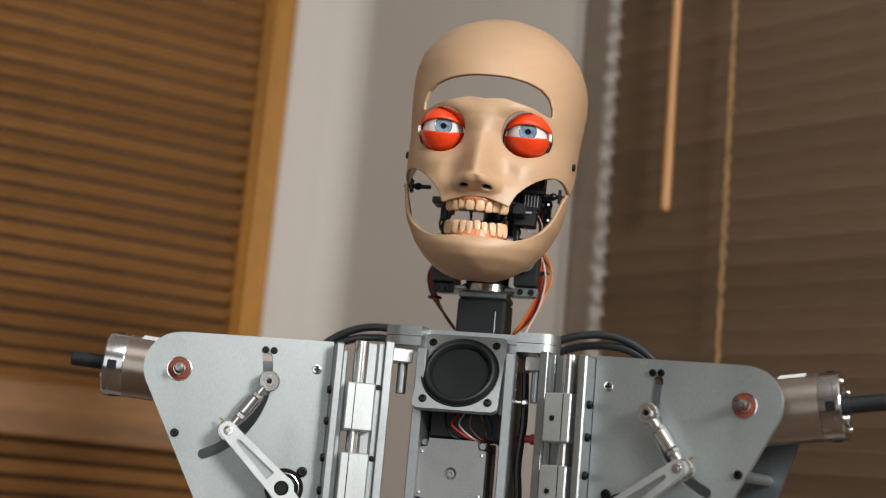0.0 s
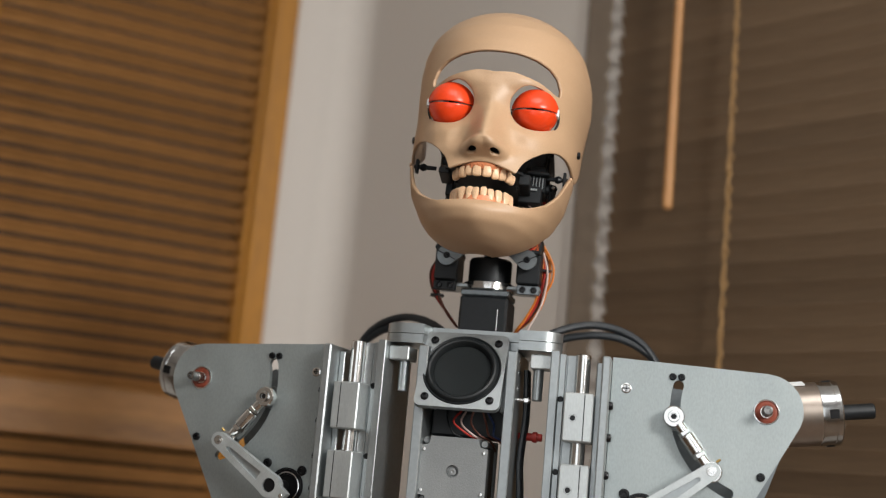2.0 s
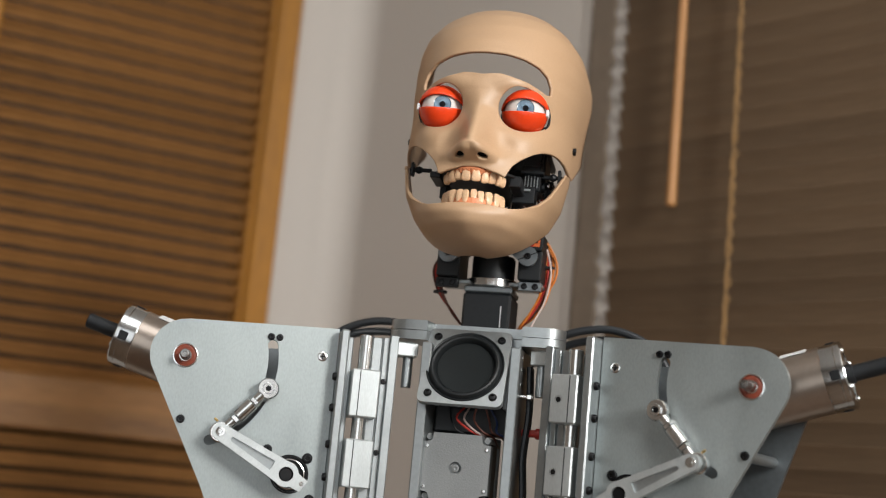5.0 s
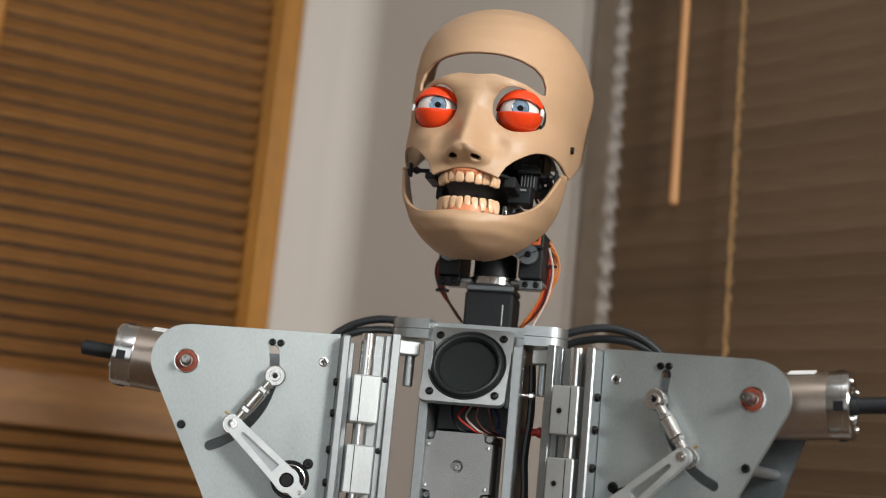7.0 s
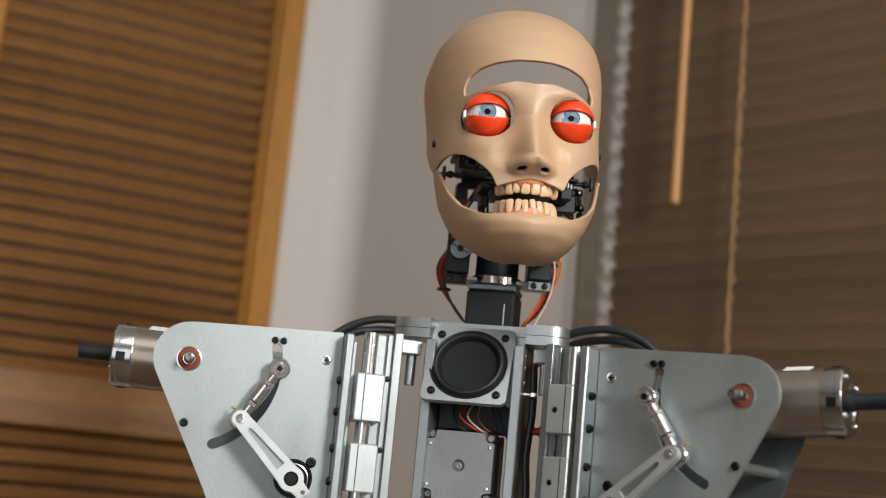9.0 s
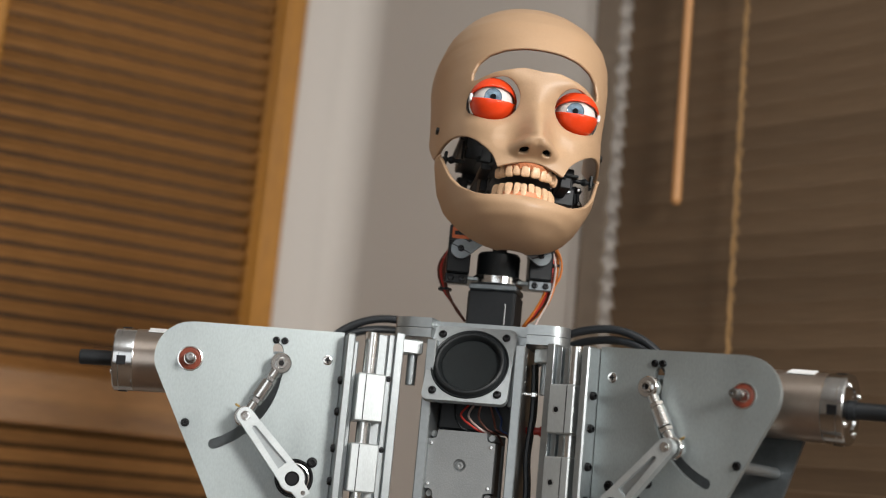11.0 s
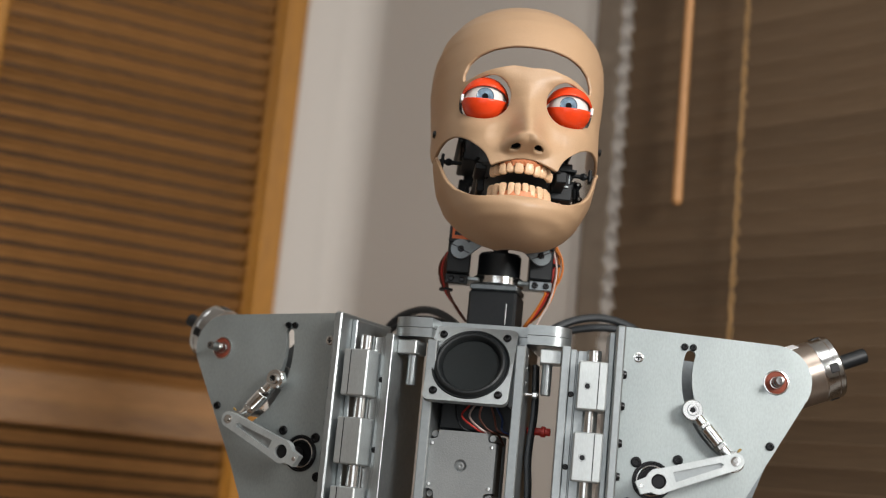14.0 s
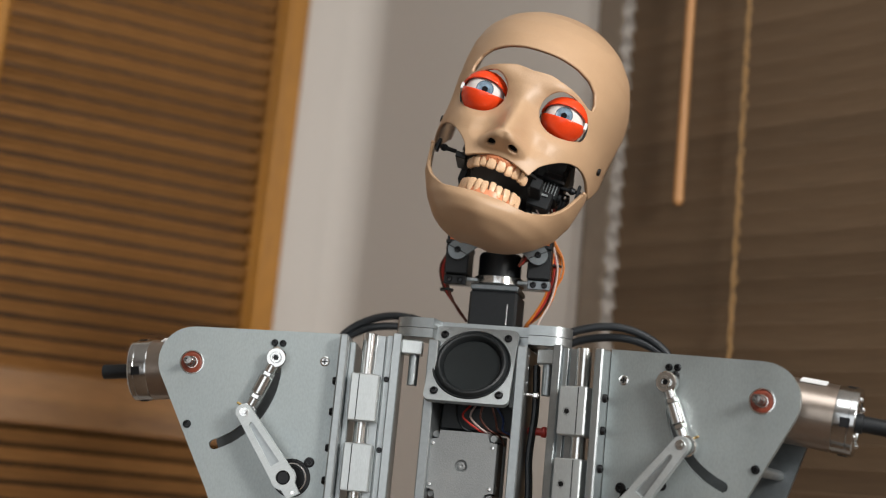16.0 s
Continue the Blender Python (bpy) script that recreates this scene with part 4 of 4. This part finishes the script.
def head():
    mask = part("face_mask", shell(f_mask, -0.0105, 0.1701, 212, 220, 1.0), SKIN, ROBOT, "glossy tan plastic face shell with cut-outs")
    thicken(mask, 0.0026)
    jaw = part("jaw_shell", moved(shell(f_jaw, -0.0640, 0.0190, 116, 190, 1.0), Matrix.Translation((-JAW_AT[0], -JAW_AT[1], -JAW_AT[2]))), SKIN, ROBOT, "tan plastic chin and jaw shell")
    thicken(jaw, 0.0028)
    # upper teeth on the mask, lower teeth on the jaw
    up_w = [0.0084, 0.0068, 0.0072, 0.0066, 0.0070]
    lo_w = [0.0056, 0.0060, 0.0068, 0.0068, 0.0072]
    part("upper_gum", gum_bm(0.0240, 0.022, -0.1612, -0.0074, 0.0014), GUM, mask, "pink glossy gum")
    for i, (x, y, turn, w) in enumerate(arch(5, 0.0228, 0.029, -0.1612, up_w)):
        h = 0.0098 - 0.0006 * abs(i - 4.5) * 0.5 + random.uniform(-0.0004, 0.0004)
        ob = part("upper_tooth", tooth_bm(w * 0.97, h, 0.0062, True), TOOTH, mask)
        ob.matrix_basis = pose(x, y + random.uniform(-0.0006, 0.0006), -0.0048 + random.uniform(-0.0005, 0.0005), random.uniform(-6, 4), random.uniform(-5, 5), turn + random.uniform(-7, 7))
    J = Vector(JAW_AT)
    part("lower_gum", moved(gum_bm(0.0246, 0.022, -0.1580, -0.0350, -0.0245), Matrix.Translation(-J)), GUM, jaw, "pink glossy gum")
    for i, (x, y, turn, w) in enumerate(arch(5, 0.0232, 0.029, -0.1585, lo_w)):
        h = 0.0118 + random.uniform(-0.0006, 0.0006)
        ob = part("lower_tooth", tooth_bm(w * 1.02, h, 0.0058, False), TOOTH, jaw)
        ob.matrix_basis = Matrix.Translation(-J) @ pose(x, y + random.uniform(-0.0008, 0.0008), -0.0282, random.uniform(-4, 6), random.uniform(-7, 7), turn + random.uniform(-9, 9))
    # black carriers behind the lips
    def lip_bar(half, depth, yf, z0, z1, back):
        o = [(half * t * 1.0, yf + depth * abs(t) ** 2.2) for t in np.linspace(-1, 1, 25)]
        inn = [(x * 0.80, y + back) for x, y in reversed(o)]
        bm = prism(o + inn, [], 0, 1)
        for v in bm.verts:
            x, y, z = v.co
            v.co = (x, z, z1 if y < 0.5 else z0)
        bmesh.ops.recalc_face_normals(bm, faces=bm.faces)
        return bm
    carrier = join(lip_bar(0.0345, 0.026, -0.1640, -0.0038, -0.0018, 0.030), box(-0.024, 0.024, -0.146, -0.096, -0.0038, -0.0016, 0.0004), box(-0.0370, -0.0280, -0.142, -0.112, -0.0070, -0.0018, 0.0008), box(0.0280, 0.0370, -0.142, -0.112, -0.0110, -0.0018, 0.0008))
    part("upper_carrier", carrier, BLACK, mask, "black dental carrier")
    part("lower_carrier", moved(lip_bar(0.0290, 0.024, -0.1570, -0.0370, -0.0345, 0.014), Matrix.Translation(-J)), BLACK, jaw, "black dental carrier")
    # black side frames with servos and ball links behind the cheeks
    for s in (-1, 1):
        # carrier bracket on both sides; connector servo and ball-ended push rod on one
        part("cheek_bracket", box(s * 0.0270, s * (0.0455 if s > 0 else 0.0330), -0.113, -0.092, -0.0165, -0.0020, 0.0008), BLACK, mask)
        if s > 0:
            sv = part("cheek_servo", join(box(s * 0.0325, s * 0.0470, -0.094, -0.066, -0.001, 0.0215, 0.0010), box(s * 0.0310, s * 0.0500, -0.100, -0.060, 0.0125, 0.0150, 0.0005), rod(0.0045, 0.0, 0.004, "x", (s * 0.049 - 0.002, -0.080, 0.006), 20)), BLACK, mask, "small black servo")
            for k in range(5):
                part("edge_pin", box(s * (0.0340 + 0.0026 * k), s * (0.0348 + 0.0026 * k), -0.0948, -0.0938, 0.0020, 0.0115 + 0.0012 * (k % 2), 0), ALU_DARK, sv)
            part("connector", box(s * 0.0335, s * 0.0420, -0.1150, -0.1128, -0.0065, -0.0045, 0.0003), ALU_DARK, sv)
            part("servo_arm", moved(box(-0.0012, 0.0012, -0.0035, 0.0035, -0.016, 0.004, 0.0006), Matrix.Translation((s * 0.0515, -0.080, 0.006)) @ Matrix.Rotation(radians(-16), 4, "X")), BLACK, mask)
            # ball-ended push rod between servo arm and jaw
            pr = part("push_rod", join(cable([(s * 0.0535, -0.0835, 0.0050), (s * 0.0545, -0.0870, -0.0080), (s * 0.0540, -0.0900, -0.0235)], 0.0015, 8, 5), cable([(s * 0.0538, -0.0880, -0.0120), (s * 0.0540, -0.0890, -0.0195)], 0.0026, 6, 2)), BLACK, mask)
            for bx, by, bz in ((0.0535, -0.0835, 0.0060), (0.0545, -0.0870, -0.0075), (0.0540, -0.0900, -0.0245)):
                part("ball_joint", lathe([(0, -0.0035), (0.0026, -0.0026), (0.0037, 0.0), (0.0026, 0.0026), (0, 0.0035)], "z", (s * bx, by, bz), 16), BOLT, pr)
                part("joint_pin", rod(0.0014, -0.0045, 0.0045, "y", (s * bx, by, bz), 10, 0.0003), STEEL, pr)
        part("hinge_strut", join(rod(0.0018, 0.046, 0.065, "x", (0, -0.090, 0.0125), 14) if s > 0 else rod(0.0018, -0.065, -0.046, "x", (0, -0.090, 0.0125), 14), box(s * 0.0610, s * 0.0636, -0.094, -0.087, 0.007, 0.0185, 0.0006), lathe([(0, -0.0034), (0.0024, -0.0025), (0.0034, 0.0), (0.0024, 0.0025), (0, 0.0034)], "x", (s * 0.0570, -0.090, 0.0125), 16)), BLACK, mask)
        part("tube_strut", join(rod(0.0027, -0.043, -0.004, "z", (s * 0.0300, -0.098, 0), 16), rod(0.0036, -0.0225, -0.0185, "z", (s * 0.0300, -0.098, 0), 16)), CABLE, mask)
        part("temple_screw", join(rod(0.0032, -0.0012, 0.0016, "x", (s * 0.0712, -0.0735, 0.0410), 18, 0.0006)), BOLT, mask)
        part("jaw_screw", rod(0.0019, -0.0012, 0.0012, "x", (s * 0.0674 - J.x, -0.094 - J.y, 0.0125 - J.z), 16, 0.0004), SKIN, jaw)
        part("eye_clip", box(s * 0.0518, s * 0.0541, -0.1420, -0.135, 0.0490, 0.0550, 0.0005), PAPER, mask, "white lid hinge clip")
        part("eye_ring", lathe([(0.0192, 0.004), (0.0202, 0.004), (0.0202, 0.010), (0.0192, 0.010), (0.0192, 0.004)], "y", (s * 0.0343, -0.1345, 0.0520), 40), BLACK, mask)
        # wires and small servos inside the cheek, further back on the empty side
        w, d = (0.0, 0.0) if s > 0 else (0.0100, 0.030)
        for k, m_ in enumerate((WIRE_B, WIRE_R, WIRE_B)):
            o = 0.0035 * k
            part("cheek_wire", cable([(s * (0.040 + o - w), -0.066 + o + d, 0.004), (s * (0.047 + o - w), -0.064 + o + d, -0.010), (s * (0.0440 + o * 0.4 - w), -0.060 + o + d, -0.024), (s * (0.0375 + o - w), -0.056 + o + d, -0.036), (s * 0.034, -0.050 + d, -0.054)], 0.0013, 6, 5), m_, mask)
        part("lid_servo", join(box(s * 0.0330, s * 0.0450, -0.070, -0.040, 0.0230, 0.044, 0.0010), box(s * 0.0430, s * 0.0450, -0.076, -0.034, 0.030, 0.033, 0.0005)), BLACK, mask, "small black servo")
        part("ear_block", join(box(s * (0.0440 - w), s * (0.0540 - w), -0.052 + d, -0.034 + d, 0.0010, 0.0200, 0.0010), box(s * (0.0460 - w), s * (0.0480 - w), -0.054 + d, -0.052 + d, 0.006, 0.016, 0.0003)), BLACK, mask)
    part("head_core", join(box(-0.047, -0.020, -0.062, -0.018, 0.0240, 0.066, 0.0012), box(0.020, 0.047, -0.062, -0.018, 0.0240, 0.066, 0.0012), box(-0.050, 0.050, -0.066, -0.004, 0.0400, 0.0440, 0.0006), box(-0.020, 0.020, -0.050, -0.006, 0.0280, 0.060, 0.0012), box(-0.040, -0.030, -0.070, -0.062, 0.0260, 0.036, 0.0006), box(0.028, 0.038, -0.070, -0.062, 0.0260, 0.036, 0.0006)), BLACK, mask, "black inner frame with stacked servos")
    for k in range(4):
        part("board_pin", box(-0.0440 + 0.004 * k, -0.0428 + 0.004 * k, -0.0628, -0.0618, 0.0270, 0.0380, 0), ALU_DARK, mask)
    part("rear_frame", join(box(-0.004, 0.024, -0.028, -0.004, -0.016, 0.026, 0.0015), box(-0.040, 0.040, -0.020, -0.012, 0.016, 0.026, 0.001)), BLACK, mask)
    part("spine_plate", join(box(-0.004, 0.014, -0.050, -0.030, -0.036, -0.006, 0.001), box(-0.034, 0.034, -0.090, -0.030, 0.002, 0.006, 0.001)), BLACK, mask)
    part("tongue_rod", rod(0.0028, -0.038, -0.006, "z", (0.016, -0.055, 0.0), 16), STEEL, mask)
    part("feedback_wire", cable([(0.026, -0.100, 0.004), (0.033, -0.104, -0.012), (0.042, -0.103, -0.021), (0.050, -0.096, -0.0185)], 0.0007, 6, 5), WIRE_W, mask)
    for s in (-1, 1):
        # black cups put the shade inside the open nostrils
        part("nostril_lining", lathe([(0.0, 0.0), (0.0046, 0.0), (0.0050, -0.006), (0, -0.0065)], "y", (s * 0.0086, -0.1590, 0.0062), 20), CONE, mask)
    eyes, lids = [], []
    for _ in EYES:
        eyes.append(eyeball())
        up = part("upper_eyelid", lid_bm(0.0196, 0, 112), RED, ROBOT, "glossy orange-red eyelid shell")
        lo = part("lower_eyelid", lid_bm(0.0188, -95, 0), RED, ROBOT, "glossy orange-red eyelid shell")
        thicken(up, 0.0012), thicken(lo, 0.0012)
        lids.append((up, lo))
    return mask, jaw, eyes, lids


torso()
LOOMS = neck()
SIDE_L, SIDE_R = shoulder(1), shoulder(-1)
MASK, JAW, EYEBALLS, LIDS = head()
STAGE = next(o for o in ROBOT.children if o.name.startswith("neck_stage"))


# ---- how things move ----
def glide(rows):
    """A smooth, never overshooting line through (seconds, value) rows."""
    x, y = np.array([r[0] for r in rows], float), np.array([r[1] for r in rows], float)
    h, d = np.diff(x), np.diff(y) / np.diff(x)
    m = np.zeros(len(x))
    for i in range(1, len(x) - 1):
        if d[i - 1] * d[i] > 0:
            w1, w2 = 2 * h[i] + h[i - 1], h[i] + 2 * h[i - 1]
            m[i] = (w1 + w2) / (w1 / d[i - 1] + w2 / d[i])

    def at(t):
        i = int(min(max(np.searchsorted(x, t, "right") - 1, 0), len(h) - 1))
        s = (t - x[i]) / h[i]
        return float(y[i] * (1 + 2 * s) * (1 - s) ** 2 + h[i] * m[i] * s * (1 - s) ** 2 + y[i + 1] * s * s * (3 - 2 * s) + h[i] * m[i + 1] * s * s * (s - 1))
    return at


def linkage(alpha):
    """Lever angle and link pose for the arm's angle: two circles meet at the elbow."""
    ex, ez = PIV[0] + ARM_R * math.cos(radians(alpha)), PIV[1] + ARM_R * math.sin(radians(alpha))
    dx, dz = ex - LEVER[0], ez - LEVER[1]
    d = math.hypot(dx, dz)
    a = (LEVER_R ** 2 - LINK_R ** 2 + d * d) / (2 * d)
    h = math.sqrt(max(LEVER_R ** 2 - a * a, 0))
    bx, bz = LEVER[0] + a * dx / d - h * dz / d, LEVER[1] + a * dz / d + h * dx / d
    return math.degrees(math.atan2(bz - LEVER[1], bx - LEVER[0])), (bx, bz), math.degrees(math.atan2(ez - bz, ex - bx))


def motions():
    TWIST_L = [(0, 21.6), (0.5, 13.7), (1, -3.4), (1.5, -14.3), (2, -8.8), (2.5, 3.7), (3, 7.0), (3.5, 17.5), (4, 20.1), (6.5, 20.9), (7, 20.2), (7.5, 20.4), (8, 20.0), (8.5, 22.7), (9, 22.9), (11.5, 22.8), (12, 22.9), (12.5, 23.0), (13, 13.9), (13.5, -7.2), (14, -14.2), (14.5, -5.5), (15, 17.1), (15.5, 21.0), (16, 10.4)]
    TWIST_R = [(0, 19.4), (0.5, 16.5), (1, -0.6), (1.5, -10.6), (2, -1.8), (2.5, 8.0), (3, 12.3), (3.5, 18.6), (4, 18.7), (6.5, 18.8), (7, 18.9), (7.5, 18.9), (8, 21.2), (8.5, 25.0), (9, 24.9), (11.5, 24.8), (12, 24.8), (12.5, 24.7), (13, 18.4), (13.5, -0.9), (14, -7.8), (14.5, -2.6), (15, 21.0), (15.5, 24.8), (16, 15.7)]
    LIFT_L = [(0, 0.0), (0.5, 0.1), (1, -0.2), (1.5, -0.5), (2, -0.5), (2.5, -0.4), (3, -0.3), (3.5, 3.8), (4, 9.0), (6.5, -0.2), (7, -0.1), (7.5, 0.1), (8, 0.2), (8.5, -0.0), (9, 0.3), (11.5, 0.2), (12, 0.0), (12.5, -0.2), (13, 3.3), (13.5, 16.1), (14, 21.7), (14.5, 15.6), (15, 3.4), (15.5, 0.1), (16, 0.5)]
    LIFT_R = [(0, 2.9), (0.5, 3.3), (1, 3.3), (1.5, 2.8), (2, 3.2), (2.5, 3.3), (3, 3.4), (3.5, 7.0), (4, 19.1), (6.5, 3.4), (7, 3.5), (7.5, 3.5), (8, 3.5), (8.5, 3.3), (9, 3.2), (11.5, 3.2), (12, 3.2), (12.5, 3.3), (13, 6.4), (13.5, 20.0), (14, 24.8), (14.5, 18.3), (15, 4.7), (15.5, 2.7), (16, 3.1)]
    ARM_L = [(0, -3.0), (0.5, -3.1), (1, -2.7), (1.5, -2.7), (2, -11.1), (2.5, -20.5), (3, -21.5), (3.5, -22.0), (4, -22.0), (6.5, -5.5), (7, -4.6), (7.5, -3.5), (8, -2.6), (8.5, -1.5), (9, -1.0), (11.5, 3.3), (12, 4.4), (12.5, 4.4), (13, -13.8), (13.5, -21.9), (14, -21.1), (14.5, -9.7), (15, 3.6), (15.5, 7.2), (16, 7.1)]
    ARM_RT = [(0, -8.0), (0.5, -7.7), (1, -7.6), (1.5, -7.4), (2, -8.0), (2.5, -16.4), (3, -24.1), (3.5, -24.5), (4, -24.5), (6.5, -4.2), (7, -3.8), (7.5, -3.9), (8, -3.6), (8.5, -3.8), (9, -3.8), (11.5, 3.0), (12, 3.0), (12.5, 3.1), (13, -8.5), (13.5, -23.8), (14, -23.5), (14.5, -11.6), (15, 4.6), (15.5, 7.7), (16, 7.5)]
    HEAD_YAW = [(0, 6.5), (0.5, 7.3), (1, 7.4), (1.5, 7.2), (2, 7.2), (2.5, 6.9), (3, 4.9), (3.5, 4.1), (4, 3.6), (6.5, 2.5), (7, 0.8), (7.5, 6.5), (8, 10.6), (8.5, 17.0), (9, 18.9), (11.5, 18.2), (12, 20.3), (12.5, 22.0), (13, 18.7), (13.5, 16.3), (14, 16.2), (14.5, 11.4), (15, 8.0), (15.5, 7.0), (16, 9.0)]
    HEAD_PITCH = [(0, 5.0), (0.5, -3.0), (1, -4.2), (1.5, -3.7), (2, -4.0), (2.5, -0.1), (3, 2.5), (3.5, 3.8), (4, -3.5), (6.5, 2.0), (7, -0.7), (7.5, 1.9), (8, 4.4), (8.5, 7.8), (9, 1.6), (11.5, -3.9), (12, -4.7), (12.5, 0.5), (13, 4.3), (13.5, -1.0), (14, -3.9), (14.5, -2.8), (15, -1.7), (15.5, -0.6), (16, -4.1)]
    HEAD_ROLL = [(0, 1.0), (0.5, 12.4), (1, 8.3), (1.5, 2.4), (2, 1.9), (2.5, 2.6), (3, 0.8), (3.5, -0.1), (4, 0.4), (6.5, 0.6), (7, 0.6), (7.5, 0.0), (8, -1.2), (8.5, 2.5), (9, -2.1), (11.5, 3.6), (12, 1.8), (12.5, 1.7), (13, 1.0), (13.5, 0.6), (14, 0.4), (14.5, 1.7), (15, 1.0), (15.5, 0.8), (16, 15.4)]
    BLINK = [(0, 0), (1.9, 0), (2, 0.85), (2.1, 1), (2.2, 1), (2.3, 0.08), (2.4, 0), (7.2, 0), (7.3, 0.5), (7.4, 1), (7.5, 1), (7.6, 0.05), (7.7, 0), (16, 0)]
    GAP = [(0.1 * k, v) for k, v in enumerate((13, 20, 12, 7, 7, 4, 3, 3, 3, 4, 4, 4, 4, 4, 4, 5, 5, 5, 5, 7, 13, 9, 10, 10, 4, 15, 9, 5, 4, 6, 8, 10, 14, 12, 13, 11, 13, 12, 11, 6, 7, 9, 11))]
    GAP += [(4.7, 6), (5.2, 12), (5.7, 6)] + [(6.3 + 0.1 * k, v) for k, v in enumerate((20, 21, 9, 9, 12, 14, 16, 19, 13, 20, 19, 12, 5, 18, 17, 10, 7, 4, 16, 15, 14, 4, 6, 4, 4, 4, 4, 4, 3, 15))]
    GAP += [(9.7, 5), (10.3, 12), (10.8, 5)] + [(11.3 + 0.1 * k, v) for k, v in enumerate((9, 6, 7, 8, 6, 7, 8, 7, 6, 6, 6, 5, 5, 4, 4, 20, 10, 9, 5, 4, 3, 4, 6, 8, 6, 7, 9, 11, 9, 9, 7, 9, 7, 6, 6, 5, 5, 5, 4, 5, 5, 6, 7, 11, 9, 11, 12, 16))]
    yaw, pitch, roll, blink, gap = glide(HEAD_YAW), glide(HEAD_PITCH), glide(HEAD_ROLL), glide(BLINK), glide(GAP)
    gaze = glide([(0, 0), (7.6, 0), (7.9, 0.26), (8.1, 0.20), (8.5, 0), (16, 0)])
    # a small turn about the eyes on top of the yaw about the neck
    turn = glide([(0, 0), (2.5, 0), (3, 0.6), (3.5, 1.4), (4, 0.3), (6.5, 0.8), (7, 0.8), (7.5, 0), (9, 0), (11.5, 1.6), (12, 0.9), (12.5, 0), (16, 0)])
    times = [k / 10 for k in range(161)]

    def head_pose(t):
        return Matrix.Translation((HEAD_AT[0] - 0.137 * math.sin(radians(turn(t))), HEAD_AT[1], HEAD_AT[2])) @ Matrix.Rotation(radians(yaw(t) - 1.5 + turn(t)), 4, "Z") @ Matrix.Rotation(radians(pitch(t)), 4, "X") @ Matrix.Rotation(radians(roll(t)), 4, "Y")

    walk(MASK, [(t, head_pose(t)) for t in times])
    walk(JAW, [(t, head_pose(t) @ Matrix.Translation(JAW_AT) @ Matrix.Rotation(radians((gap(t) - 6) * 0.36), 4, "X")) for t in times])
    walk(STAGE, [(t, pose(0, 0.058, 1.4085, 0, 0, yaw(t) * 0.85 - 3)) for t in times])
    for k in range(2):
        def eye_pose(t):
            m = head_pose(t) @ Matrix.Translation(EYES[k])
            to = m.inverted() @ Vector((EYE[0] + gaze(t), EYE[1], EYE[2] + 0.33))
            return m @ to.normalized().to_track_quat("-Y", "Z").to_matrix().to_4x4()
        walk(EYEBALLS[k], [(t, eye_pose(t)) for t in times])
        walk(LIDS[k][0], [(t, head_pose(t) @ Matrix.Translation(EYES[k]) @ Matrix.Rotation(radians(-22 + 35 * blink(t)), 4, "X")) for t in times])
        walk(LIDS[k][1], [(t, head_pose(t) @ Matrix.Translation(EYES[k]) @ Matrix.Rotation(radians(12), 4, "X")) for t in times])
    for s, side, twist, lift, arm in ((1, SIDE_L, glide(TWIST_L), glide(LIFT_L), glide(ARM_L)), (-1, SIDE_R, glide(TWIST_R), glide(LIFT_R), glide(ARM_RT))):
        fr, plate, lv, ln, mo = side
        loom = next(o for k, o in LOOMS if k == -s)
        walk(loom, [(t, pose(-s * (0.030 - 0.0003 * (20 - twist(t))), 0.085, 1.345, 0, s * 0.40 * (20 - twist(t)) - (4 if s < 0 else 0), -s * 1.25 * (20 - twist(t)))) for t in times])
        hx, hy = HINGE.x, HINGE.y

        def frame_pose(t, up):
            return Matrix.Translation((s * hx, hy, up)) @ Matrix.Rotation(radians(s * twist(t)), 4, "Z")

        def on_plate(t, x, y, z, turn):
            return frame_pose(t, lift(t) / 1000) @ Matrix.Translation((s * (x - hx), y - hy, z)) @ Matrix.Rotation(radians(-s * turn), 4, "Y")

        walk(fr, [(t, frame_pose(t, 0)) for t in times])
        walk(plate, [(t, frame_pose(t, lift(t) / 1000)) for t in times])
        walk(mo, [(t, on_plate(t, PIV[0], 0, PIV[1], arm(t))) for t in times])
        walk(lv, [(t, on_plate(t, LEVER[0], -0.0285, LEVER[1], linkage(arm(t))[0])) for t in times])
        walk(ln, [(t, on_plate(t, linkage(arm(t))[1][0], YP - 0.0105, linkage(arm(t))[1][1], linkage(arm(t))[2])) for t in times])


motions()
